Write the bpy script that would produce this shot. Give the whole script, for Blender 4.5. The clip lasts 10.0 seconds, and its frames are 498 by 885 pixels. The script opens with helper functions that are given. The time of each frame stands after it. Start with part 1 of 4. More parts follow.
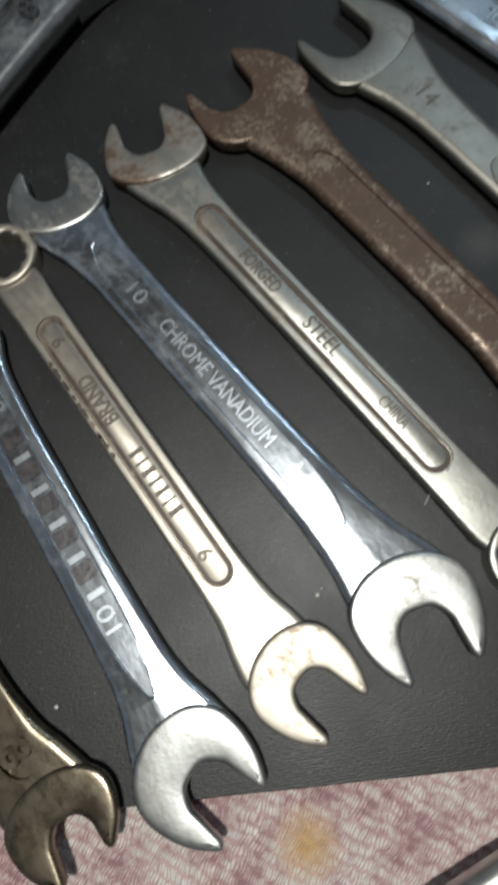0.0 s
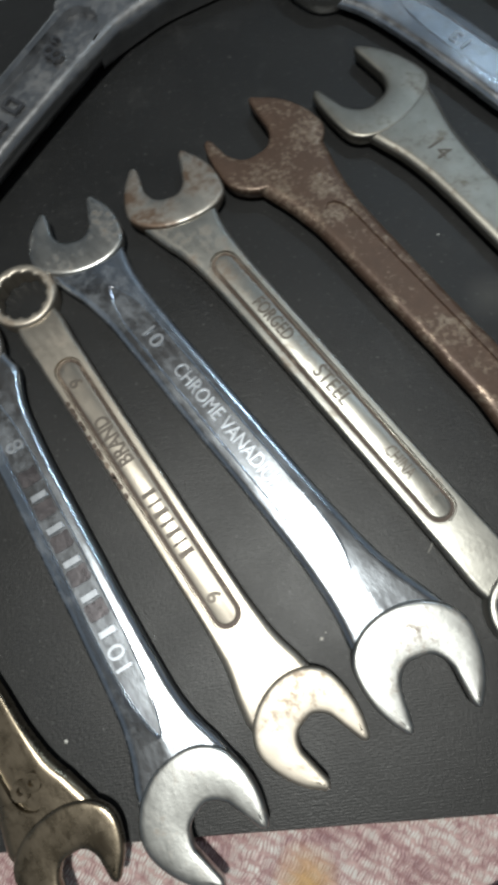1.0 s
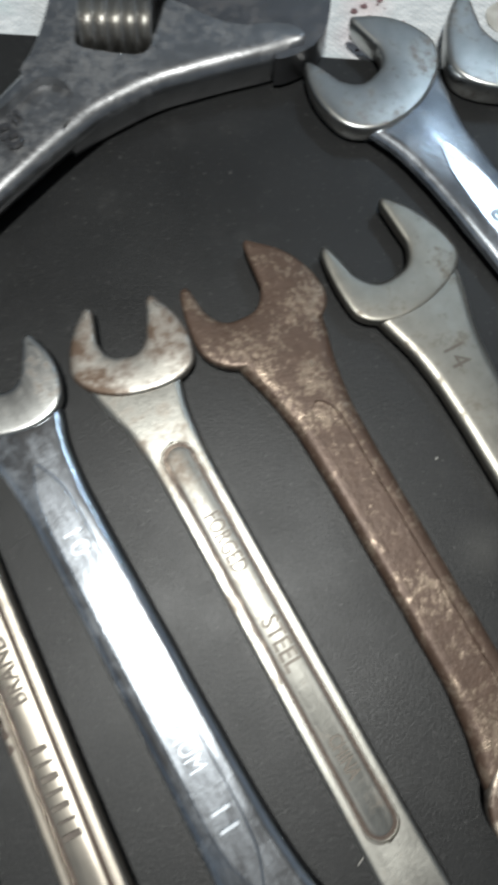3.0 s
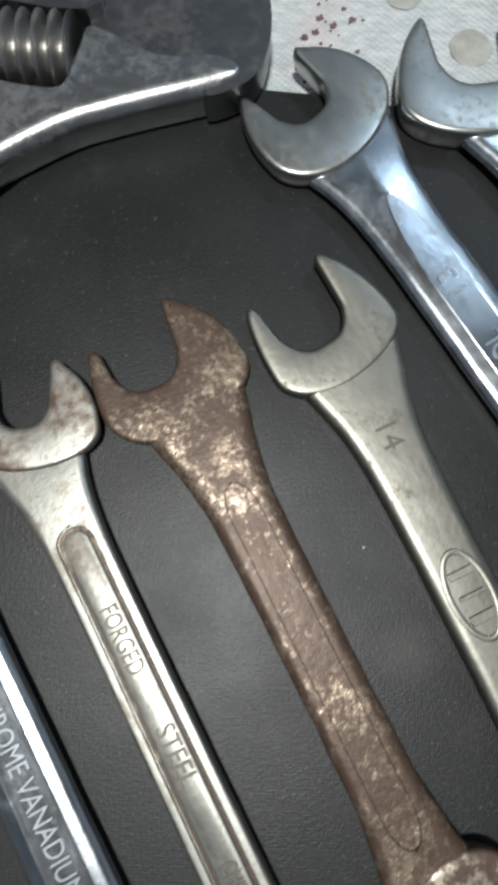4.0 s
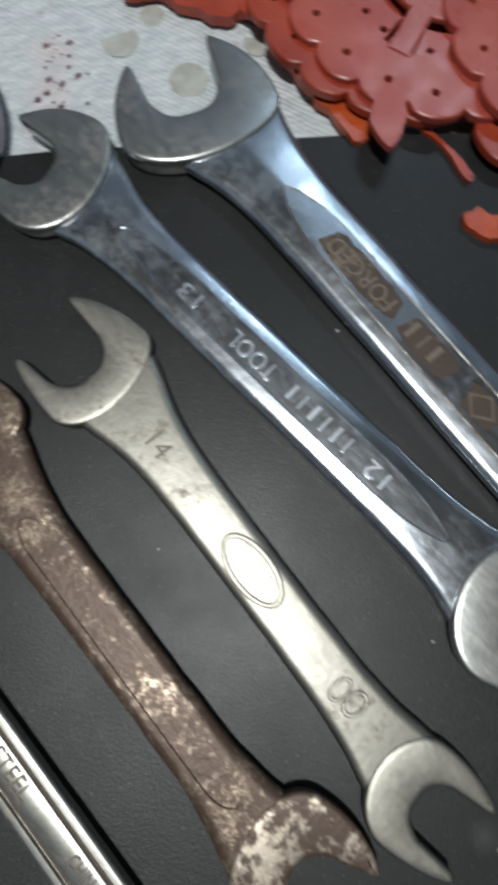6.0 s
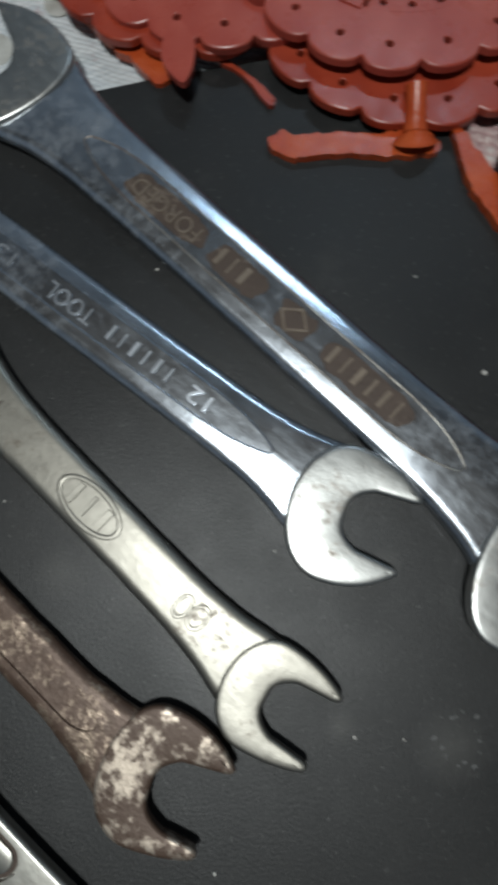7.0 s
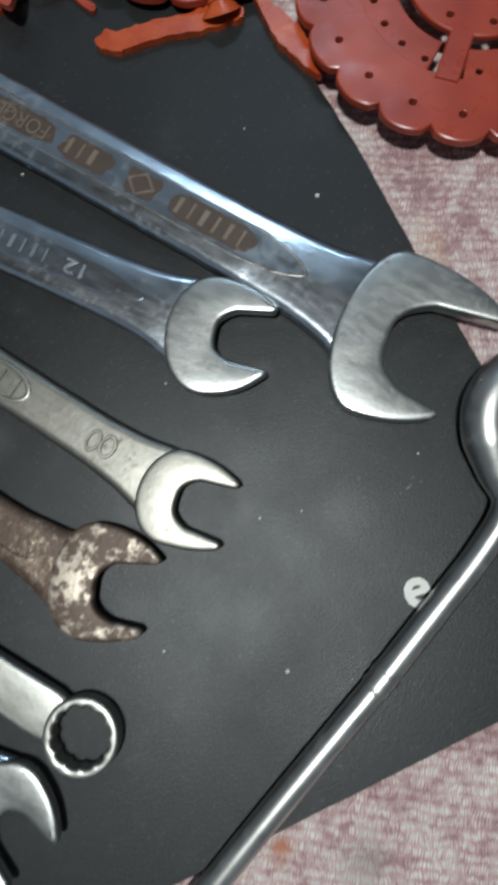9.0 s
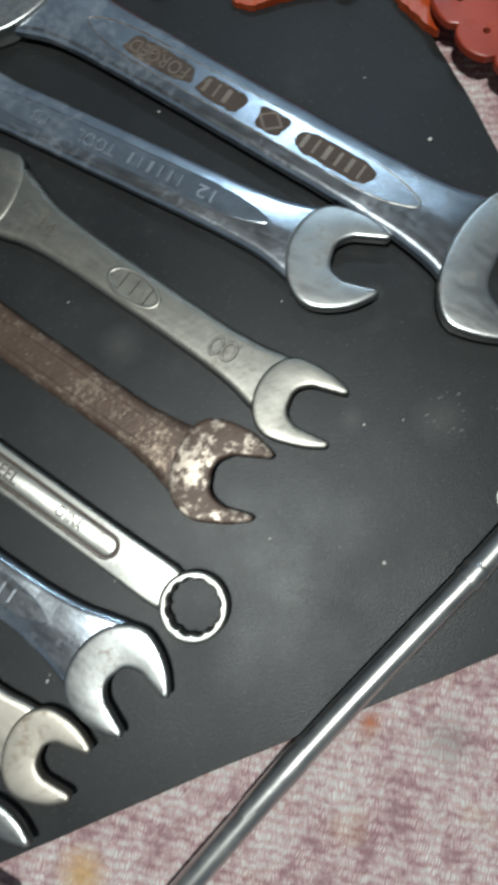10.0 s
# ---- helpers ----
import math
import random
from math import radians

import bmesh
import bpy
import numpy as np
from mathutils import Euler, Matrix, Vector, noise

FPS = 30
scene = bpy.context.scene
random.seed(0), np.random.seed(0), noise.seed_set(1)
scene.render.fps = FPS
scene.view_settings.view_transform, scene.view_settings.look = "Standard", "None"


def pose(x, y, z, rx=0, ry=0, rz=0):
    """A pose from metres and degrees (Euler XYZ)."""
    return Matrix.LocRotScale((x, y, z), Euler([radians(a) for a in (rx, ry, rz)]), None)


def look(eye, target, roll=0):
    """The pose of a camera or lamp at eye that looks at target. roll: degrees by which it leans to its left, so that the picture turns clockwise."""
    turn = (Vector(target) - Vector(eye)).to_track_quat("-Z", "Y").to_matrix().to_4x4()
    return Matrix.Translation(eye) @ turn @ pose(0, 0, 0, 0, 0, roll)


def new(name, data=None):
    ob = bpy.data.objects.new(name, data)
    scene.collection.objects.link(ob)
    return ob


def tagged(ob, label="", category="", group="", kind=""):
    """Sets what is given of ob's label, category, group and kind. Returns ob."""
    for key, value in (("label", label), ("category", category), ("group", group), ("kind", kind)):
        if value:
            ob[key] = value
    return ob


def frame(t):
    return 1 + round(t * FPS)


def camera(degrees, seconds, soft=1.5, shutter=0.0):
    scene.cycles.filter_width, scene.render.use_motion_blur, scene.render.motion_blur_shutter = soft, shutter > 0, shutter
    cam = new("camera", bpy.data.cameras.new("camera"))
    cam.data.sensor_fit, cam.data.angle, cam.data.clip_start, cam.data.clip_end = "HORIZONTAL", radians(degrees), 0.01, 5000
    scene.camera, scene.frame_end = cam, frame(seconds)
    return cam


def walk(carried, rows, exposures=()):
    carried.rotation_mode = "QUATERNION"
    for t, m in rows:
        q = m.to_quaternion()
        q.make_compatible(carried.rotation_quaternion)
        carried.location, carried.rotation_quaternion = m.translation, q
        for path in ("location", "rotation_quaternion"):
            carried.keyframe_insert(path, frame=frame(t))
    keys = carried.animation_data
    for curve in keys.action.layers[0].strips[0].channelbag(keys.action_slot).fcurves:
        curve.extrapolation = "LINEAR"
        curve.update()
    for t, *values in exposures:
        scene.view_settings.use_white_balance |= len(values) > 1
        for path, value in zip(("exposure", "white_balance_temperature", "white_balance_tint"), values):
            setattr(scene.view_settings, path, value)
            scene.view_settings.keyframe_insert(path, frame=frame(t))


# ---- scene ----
cam = camera(48.38, 10.0, soft=4.2, shutter=0.6)
# seconds, eye and target in centimetres, roll in degrees
PATH = [
    (0, (-0.442, 0.355, 10.917), (-0.750, 2.841, 1.236), -16.93),
    (0.5, (0.007, 0.903, 11.645), (-0.226, 3.500, 1.991), -14.95),
    (1, (-0.434, 1.090, 11.462), (-0.790, 3.644, 1.800), -16.39),
    (1.5, (-1.216, 1.947, 11.277), (-1.528, 4.319, 1.567), -11.21),
    (2, (-0.623, 4.092, 11.438), (-0.798, 6.386, 1.706), -6.58),
    (2.5, (-0.799, 5.251, 11.005), (-0.693, 7.390, 1.237), 4.27),
    (3, (0.273, 6.582, 10.565), (0.473, 8.472, 0.747), 6.33),
    (3.2, (0.788, 6.874, 10.267), (0.965, 8.817, 0.459), 4.91),
    (4.3, (2.233, 8.949, 9.946), (2.306, 10.573, 0.079), 5.12),
    (4.5, (2.520, 9.133, 9.965), (2.580, 10.838, 0.112), 4.38),
    (5, (4.293, 9.193, 10.760), (4.195, 11.071, 0.939), -3.75),
    (5.2, (4.395, 9.101, 10.860), (4.334, 11.037, 1.050), -3.33),
    (6.3, (6.788, 7.487, 11.045), (7.252, 9.144, 1.194), 1.89),
    (6.5, (7.438, 7.012, 10.938), (7.831, 8.637, 1.079), -1.43),
    (7, (8.955, 6.021, 11.088), (9.175, 7.675, 1.228), -11.07),
    (7.5, (10.370, 4.857, 11.611), (10.815, 6.426, 1.745), -8.86),
    (8, (10.779, 4.177, 11.709), (11.141, 5.723, 1.836), -14.34),
    (8.5, (10.416, 2.788, 11.671), (10.509, 4.252, 1.779), -26.21),
    (9, (9.919, 1.644, 12.061), (9.926, 3.196, 2.182), -30.47),
    (9.5, (8.343, 1.206, 12.601), (8.239, 2.767, 2.724), -32.53),
    (10, (7.014, 0.375, 13.042), (6.767, 2.254, 3.224), -34.34),
]

CM = 0.01
walk(cam, [(t, look([v * CM for v in eye], [v * CM for v in target], roll)) for t, eye, target, roll in PATH],
     [(0.0, 0.12, 6750, 10), (0.5, 0.05, 6740, 10), (1.0, 0.18, 6730, 10), (2.0, 0.25, 6700, 11), (3.0, 0.46, 6650, 11), (4.3, 0.36, 6500, 10), (4.6, 0.23, 6450, 10), (5.0, 0.15, 6450, 10), (6.5, 0.04, 6450, 10), (7.0, -0.2, 6400, 9), (7.5, -0.3, 6350, 9), (8.0, 0.1, 6350, 9), (9.0, 0.23, 6250, 7), (10.0, 0.29, 6300, 6)])

# ---- light: a lamp high over the work surface standing in for the camera's torch, and a cool tube, in a dim room ----
world = bpy.data.worlds.new("room_dark")
world.use_nodes = True
world.node_tree.nodes["Background"].inputs[0].default_value = (0.5, 0.6, 0.8, 1)
world.node_tree.nodes["Background"].inputs[1].default_value = 0.02
scene.world = world


def lamp(name, at, watts, radius, colour):
    data = bpy.data.lights.new(name, "POINT")
    data.energy, data.shadow_soft_size, data.color = watts, radius, colour
    ob = new(name, data)
    ob.location = [v * CM for v in at]
    return ob


# added lamp, so high that its highlights follow the camera like a torch's
lamp("torch_stand_in", (-3.0, -2.0, 100.0), 31.0, 0.05, (0.96, 1.0, 0.98))

# a cool tube high on the far side of the room, mirrored in the chrome
data = bpy.data.lights.new("tube_light", "AREA")
data.shape, data.size, data.size_y, data.energy, data.color = "RECTANGLE", 0.6, 0.05, 4.2, (0.62, 0.82, 1.0)
tube_lamp = new("tube_light", data)
tube_lamp.matrix_world = look((0.95, 1.35, 1.75), (0.05, 0.07, 0.0))


# ---- materials ----
def material(name):
    m = bpy.data.materials.new(name)
    m.use_nodes = True
    tree = m.node_tree
    return m, tree, tree.nodes["Principled BSDF"]


def node(tree, kind, **values):
    n = tree.nodes.new(kind)
    for key, value in values.items():
        n.inputs[key.replace("_", " ")].default_value = value
    return n


def ramp(tree, source, stops):
    r = tree.nodes.new("ShaderNodeValToRGB")
    el = r.color_ramp.elements
    while len(el) < len(stops):
        el.new(0.5)
    for e, (at, c) in zip(el, stops):
        e.position, e.color = at, (*c, 1) if len(c) == 3 else c
    tree.links.new(source, r.inputs[0])
    return r.outputs[0]


def grey(v):
    return (v, v, v)


def coords(tree):
    return tree.nodes.new("ShaderNodeTexCoord").outputs["Object"]


def noisy(tree, scale, detail=4.0, rough=0.55, at=None, stretch=None):
    n = node(tree, "ShaderNodeTexNoise", Scale=scale, Detail=detail, Roughness=rough)
    at = at or coords(tree)
    if stretch:
        mp = tree.nodes.new("ShaderNodeMapping")
        mp.inputs["Scale"].default_value = stretch
        tree.links.new(at, mp.inputs[0])
        at = mp.outputs[0]
    tree.links.new(at, n.inputs["Vector"])
    return n.outputs["Fac"]


def blend(tree, fac, a, b):
    mx = tree.nodes.new("ShaderNodeMix")
    mx.data_type = "RGBA"
    for socket, v in ((mx.inputs["Factor"], fac), (mx.inputs["A"], a), (mx.inputs["B"], b)):
        if isinstance(v, (int, float)):
            socket.default_value = v
        elif isinstance(v, tuple):
            socket.default_value = (*v, 1)
        else:
            tree.links.new(v, socket)
    return mx.outputs["Result"]


def bump(tree, bsdf, height, strength, distance):
    b = node(tree, "ShaderNodeBump", Strength=strength, Distance=distance)
    tree.links.new(height, b.inputs["Height"])
    tree.links.new(b.outputs[0], bsdf.inputs["Normal"])


def metal(name, base, stain, rough, stain_rough, cover, grain=900.0, relief=0.00006, metallic=1.0, stain_metal=0.6, blotch=120.0, soft=0.12):
    """Worn metal: bare base colour with patches of stain (cover 0..1), fine grain and streaky scratches."""
    m, tree, bsdf = material(name)
    patch = blend(tree, 0.45, noisy(tree, blotch, 8, 0.68), noisy(tree, blotch * 0.17, 4, 0.6))
    mask = ramp(tree, patch, [(max(0.0, 0.80 - soft - cover * 0.5), grey(0)), (min(1.0, 0.80 + soft - cover * 0.5), grey(1))])
    tint = ramp(tree, noisy(tree, blotch * 0.4, 3), [(0.3, tuple(c * 0.82 for c in base)), (0.7, base)])
    tree.links.new(blend(tree, mask, tint, stain), bsdf.inputs["Base Color"])
    fine = noisy(tree, grain, 3, 0.7)
    scratch = noisy(tree, 500, 2, 0.6, stretch=(0.3, 1.2, 1))
    r1 = ramp(tree, scratch, [(0.3, grey(max(0.03, rough - 0.03))), (0.75, grey(rough + 0.04))])
    tree.links.new(blend(tree, mask, r1, grey(stain_rough)), bsdf.inputs["Roughness"])
    tree.links.new(ramp(tree, mask, [(0, grey(metallic)), (1, grey(stain_metal))]), bsdf.inputs["Metallic"])
    rough_h = blend(tree, 0.45, fine, noisy(tree, grain * 0.22, 4))
    bump(tree, bsdf, blend(tree, mask, rough_h, fine), 0.6, relief)
    return m


CHROME = metal("polished_chrome", (0.60, 0.65, 0.71), (0.42, 0.44, 0.47), 0.21, 0.32, 0.28, relief=0.00007, blotch=420, soft=0.16)
CHROME_FACE = metal("ground_chrome_face", (0.49, 0.495, 0.48), (0.20, 0.165, 0.135), 0.33, 0.5, 0.40, relief=0.00007, blotch=620, soft=0.07)
NICKEL = metal("satin_nickel", (0.54, 0.49, 0.42), (0.26, 0.20, 0.15), 0.40, 0.55, 0.30, relief=0.00005, blotch=320)
NICKEL_FACE = metal("worn_nickel_face", (0.53, 0.48, 0.41), (0.23, 0.165, 0.115), 0.48, 0.55, 0.43, relief=0.00004, blotch=520, soft=0.07)
STEEL = metal("grey_forged_steel", (0.47, 0.46, 0.42), (0.20, 0.145, 0.105), 0.38, 0.6, 0.40, relief=0.0001, blotch=380, soft=0.09)
STEEL_FACE = metal("stained_steel_face", (0.46, 0.44, 0.40), (0.13, 0.088, 0.062), 0.4, 0.55, 0.60, relief=0.0001, blotch=240, soft=0.07)
DULL = metal("dull_zinc_steel", (0.305, 0.29, 0.255), (0.13, 0.105, 0.08), 0.41, 0.55, 0.36, relief=0.00011, grain=700, blotch=640, soft=0.07)
MARKS = metal("worn_chrome_marks", (0.47, 0.50, 0.54), (0.30, 0.31, 0.32), 0.38, 0.45, 0.3, relief=0.00004, blotch=300)
RUST = metal("brown_rusted_steel", (0.098, 0.060, 0.042), (0.40, 0.32, 0.245), 0.45, 0.24, 0.42, relief=0.00036, metallic=0.35, stain_metal=0.9, grain=520, blotch=850, soft=0.085)
RUST_FACE = metal("pitted_rusty_face", (0.46, 0.39, 0.32), (0.085, 0.052, 0.036), 0.42, 0.5, 0.68, relief=0.0002, metallic=0.8, stain_metal=0.3, blotch=340, soft=0.035)
BRONZE = metal("tarnished_bronze_steel", (0.25, 0.21, 0.155), (0.09, 0.07, 0.05), 0.26, 0.42, 0.45, relief=0.00006, blotch=260)
CAST = metal("cast_steel", (0.43, 0.435, 0.445), (0.29, 0.285, 0.28), 0.31, 0.44, 0.40, relief=0.00016, grain=620, blotch=520)
CAST_DARK = metal("blackened_steel", (0.25, 0.25, 0.26), (0.15, 0.14, 0.135), 0.34, 0.5, 0.34, relief=0.00008, blotch=380)
ROD = metal("chromed_rod", (0.54, 0.53, 0.51), (0.32, 0.305, 0.285), 0.35, 0.4, 0.34, relief=0.00004, blotch=300)
GRIME = metal("brown_grime", (0.075, 0.05, 0.037), (0.24, 0.19, 0.15), 0.5, 0.42, 0.42, metallic=0.25, relief=0.00025, blotch=420, soft=0.06)
GRIME_PALE = metal("rust_worn_relief", (0.25, 0.20, 0.155), (0.12, 0.09, 0.065), 0.36, 0.5, 0.45, metallic=0.5, relief=0.0001, blotch=400)
TARNISH = metal("tarnished_chrome", (0.17, 0.16, 0.17), (0.10, 0.085, 0.085), 0.28, 0.45, 0.45, relief=0.0001, blotch=500)
ETCH = metal("dark_etched_metal", (0.15, 0.13, 0.11), (0.1, 0.08, 0.07), 0.5, 0.5, 0.4, metallic=0.6)


def spot_at(tree, at, x, y, r0, r1, most):
    """A soft-edged ragged spot round (x, y), all in centimetres."""
    flat = node(tree, "ShaderNodeVectorMath")
    flat.operation = "MULTIPLY"
    flat.inputs[1].default_value = (1, 1, 0)
    gap = node(tree, "ShaderNodeVectorMath")
    gap.operation = "DISTANCE"
    gap.inputs[1].default_value = (x * CM, y * CM, 0)
    frayed = node(tree, "ShaderNodeMath")
    frayed.operation = "MULTIPLY"
    frayed.inputs[1].default_value = 0.1
    total = node(tree, "ShaderNodeMath")
    total.operation = "MULTIPLY_ADD"
    total.inputs[1].default_value = 100.0
    tree.links.new(at, flat.inputs[0]), tree.links.new(flat.outputs[0], gap.inputs[0])
    tree.links.new(noisy(tree, 300, 4, 0.65, at=at), frayed.inputs[0])
    tree.links.new(gap.outputs["Value"], total.inputs[0]), tree.links.new(frayed.outputs[0], total.inputs[2])
    return ramp(tree, total.outputs[0], [(r0, grey(most)), (r1, grey(0))])


def rubber():
    m, tree, bsdf = material("black_rubber_sheet")
    at = coords(tree)
    tone = ramp(tree, noisy(tree, 14, 5, at=at), [(0.3, (0.0085, 0.0088, 0.0092)), (0.7, (0.0145, 0.0145, 0.0142))])
    dust = ramp(tree, noisy(tree, 900, 2, 0.8, at=at), [(0.63, grey(0)), (0.76, grey(0.5))])
    smear = ramp(tree, noisy(tree, 60, 6, 0.7, at=at), [(0.56, grey(0)), (0.85, grey(0.28))])
    c = blend(tree, dust, tone, (0.14, 0.135, 0.13))
    for x, y, r in ((9.1, 2.25, 0.4), (10.9, 1.3, 0.8), (11.0, 4.8, 0.35), (4.9, 6.6, 0.7), (-4.5, -2.6, 0.3)):
        c = blend(tree, spot_at(tree, at, x, y, 0.05, r, 0.28), c, (0.12, 0.115, 0.105))
    tree.links.new(blend(tree, smear, c, (0.085, 0.083, 0.08)), bsdf.inputs["Base Color"])
    tree.links.new(ramp(tree, noisy(tree, 40, 5, at=at), [(0.3, grey(0.36)), (0.75, grey(0.50))]), bsdf.inputs["Roughness"])
    bsdf.inputs["Specular IOR Level"].default_value = 0.4
    wave = node(tree, "ShaderNodeTexWave", Scale=620.0, Distortion=1.0)
    wave2 = node(tree, "ShaderNodeTexWave", Scale=620.0, Distortion=1.0)
    wave2.bands_direction = "Y"
    tree.links.new(at, wave.inputs[0]), tree.links.new(at, wave2.inputs[0])
    weave = blend(tree, 0.5, wave.outputs["Fac"], wave2.outputs["Fac"])
    bump(tree, bsdf, blend(tree, 0.84, weave, noisy(tree, 1700, 3, 0.75, at=at)), 0.6, 0.00014)
    return m


def cloth():
    """Printed cotton: white towards the far side, pink and red flecked print elsewhere, ochre stains, fine crossing threads."""
    m, tree, bsdf = material("printed_cotton_cloth")
    at = coords(tree)
    split = tree.nodes.new("ShaderNodeSeparateXYZ")
    tree.links.new(at, split.inputs[0])
    warp = tree.nodes.new("ShaderNodeMapping")
    warp.vector_type = "TEXTURE"
    warp.inputs["Scale"].default_value = (0.00052, 0.0021, 1.0)
    warp.inputs["Rotation"].default_value = (0, 0, radians(-35))
    sway = node(tree, "ShaderNodeTexNoise", Scale=160.0, Detail=2.0)
    tree.links.new(at, sway.inputs["Vector"])
    moved = tree.nodes.new("ShaderNodeVectorMath")
    moved.operation = "MULTIPLY_ADD"
    moved.inputs[1].default_value = (0.0030, 0.0030, 0)
    tree.links.new(sway.outputs["Color"], moved.inputs[0]), tree.links.new(at, moved.inputs[2])
    tree.links.new(moved.outputs[0], warp.inputs[0])
    strand = node(tree, "ShaderNodeTexVoronoi", Scale=1.0, Randomness=0.32)
    strand.voronoi_dimensions = "2D"
    tree.links.new(warp.outputs[0], strand.inputs["Vector"])
    patches = blend(tree, 0.4, noisy(tree, 75, 6, 0.7, at=at), noisy(tree, 420, 3, 0.6, at=at))
    thread = ramp(tree, patches, [(0.40, (0.46, 0.30, 0.305)), (0.455, (0.63, 0.44, 0.43)), (0.50, (0.71, 0.58, 0.55)), (0.56, (0.78, 0.74, 0.70))])
    gap = ramp(tree, patches, [(0.42, (0.30, 0.17, 0.175)), (0.56, (0.54, 0.38, 0.36))])
    stitch = ramp(tree, strand.outputs["Distance"], [(0.25, grey(0)), (0.48, grey(1))])
    pink = blend(tree, stitch, thread, gap)
    flecks = noisy(tree, 700, 3, 0.7, at=at)
    pink = blend(tree, ramp(tree, flecks, [(0.60, grey(0)), (0.75, grey(0.3))]), pink, (0.30, 0.13, 0.14))
    ochre = ramp(tree, noisy(tree, 45, 3, at=at), [(0.60, grey(0)), (0.74, grey(0.3))])
    pink = blend(tree, ochre, pink, (0.64, 0.40, 0.16))

    pink = blend(tree, spot_at(tree, moved.outputs[0], -0.8, -3.95, 0.15, 0.75, 0.75), pink, (0.66, 0.42, 0.17))
    pink = blend(tree, spot_at(tree, moved.outputs[0], 6.45, -3.8, 0.05, 0.35, 0.85), pink, (0.48, 0.15, 0.05))
    pink = blend(tree, spot_at(tree, moved.outputs[0], 7.8, -4.8, 0.1, 0.8, 0.55), pink, (0.20, 0.15, 0.14))
    white = ramp(tree, noisy(tree, 500, 3, 0.7, at=at, stretch=(0.5, 1.4, 1)), [(0.3, (0.45, 0.48, 0.50)), (0.7, (0.70, 0.72, 0.73))])
    teal = ramp(tree, noisy(tree, 34, 3, at=at), [(0.52, grey(0)), (0.66, grey(0.55))])
    white = blend(tree, teal, white, (0.36, 0.50, 0.50))
    for px, py in ((3.2, 18.4), (3.35, 19.3), (3.6, 20.3)):
        white = blend(tree, spot_at(tree, moved.outputs[0], px, py, 0.1, 0.75, 0.5), white, (0.66, 0.50, 0.50))
    spot = ramp(tree, noisy(tree, 130, 4, 0.6, at=at), [(0.66, grey(0)), (0.72, grey(0.7))])
    white = blend(tree, spot, white, (0.34, 0.16, 0.17))
    far = tree.nodes.new("ShaderNodeMath")
    far.operation = "MULTIPLY_ADD"
    far.inputs[1].default_value, far.inputs[2].default_value = -0.55, 0.0
    tree.links.new(split.outputs[0], far.inputs[0])
    total = tree.nodes.new("ShaderNodeMath")
    tree.links.new(far.outputs[0], total.inputs[0]), tree.links.new(split.outputs[1], total.inputs[1])
    zone = ramp(tree, total.outputs[0], [(0.095, grey(0)), (0.102, grey(1))])
    tree.links.new(blend(tree, zone, pink, white), bsdf.inputs["Base Color"])
    bsdf.inputs["Roughness"].default_value = 0.9
    bsdf.inputs["Specular IOR Level"].default_value = 0.2
    w1 = node(tree, "ShaderNodeTexWave", Scale=330.0, Distortion=2.5, Detail=2.0)
    w2 = node(tree, "ShaderNodeTexWave", Scale=260.0, Distortion=2.5, Detail=2.0)
    w2.bands_direction = "Y"
    slant = tree.nodes.new("ShaderNodeMapping")
    slant.inputs["Rotation"].default_value = (0, 0, radians(38))
    tree.links.new(at, slant.inputs[0])
    tree.links.new(slant.outputs[0], w1.inputs[0]), tree.links.new(slant.outputs[0], w2.inputs[0])
    weave = blend(tree, 0.5, w1.outputs["Fac"], w2.outputs["Fac"])
    knit = ramp(tree, strand.outputs["Distance"], [(0.1, grey(1)), (0.6, grey(0))])
    bump(tree, bsdf, blend(tree, zone, knit, weave), 0.7, 0.0006)
    return m


def plain(name, a, b, rough, scale, relief=0.0, spec=0.5):
    m, tree, bsdf = material(name)
    tree.links.new(ramp(tree, noisy(tree, scale, 5), [(0.3, a), (0.7, b)]), bsdf.inputs["Base Color"])
    tree.links.new(ramp(tree, noisy(tree, scale * 3, 4), [(0.3, grey(rough - 0.08)), (0.7, grey(rough + 0.08))]), bsdf.inputs["Roughness"])
    bsdf.inputs["Specular IOR Level"].default_value = spec
    if relief:
        bump(tree, bsdf, noisy(tree, scale * 8, 4), 0.5, relief)
    return m


MAT = rubber()
CLOTH = cloth()
RED = plain("red_brown_plastic", (0.23, 0.026, 0.012), (0.37, 0.056, 0.026), 0.32, 70, 0.00002)
RED_PALE = plain("faded_red_plastic", (0.29, 0.042, 0.028), (0.39, 0.085, 0.06), 0.30, 70, 0.00002)
ORANGE = plain("torn_orange_plastic", (0.33, 0.04, 0.009), (0.45, 0.082, 0.022), 0.28, 160, 0.0001)
PRINT = plain("white_print", (0.62, 0.60, 0.55), (0.70, 0.68, 0.63), 0.6, 300)
CRUMB = plain("pale_crumb", (0.45, 0.43, 0.39), (0.6, 0.58, 0.54), 0.8, 900)
STAIN = plain("grey_stain", (0.32, 0.31, 0.28), (0.48, 0.48, 0.455), 0.9, 260, spec=0.1)
PLASTER = plain("grey_blue_plaster", (0.27, 0.31, 0.36), (0.33, 0.37, 0.42), 0.9, 6, spec=0.2)
BOARD = plain("floor_boards", (0.10, 0.075, 0.055), (0.15, 0.11, 0.08), 0.6, 8)


# ---- mesh helpers ----
def finish(bm, sharp=35):
    bmesh.ops.recalc_face_normals(bm, faces=bm.faces)
    for f in bm.faces:
        f.smooth = True
    for e in bm.edges:
        if len(e.link_faces) == 2 and e.calc_face_angle(0) > radians(sharp):
            e.smooth = False


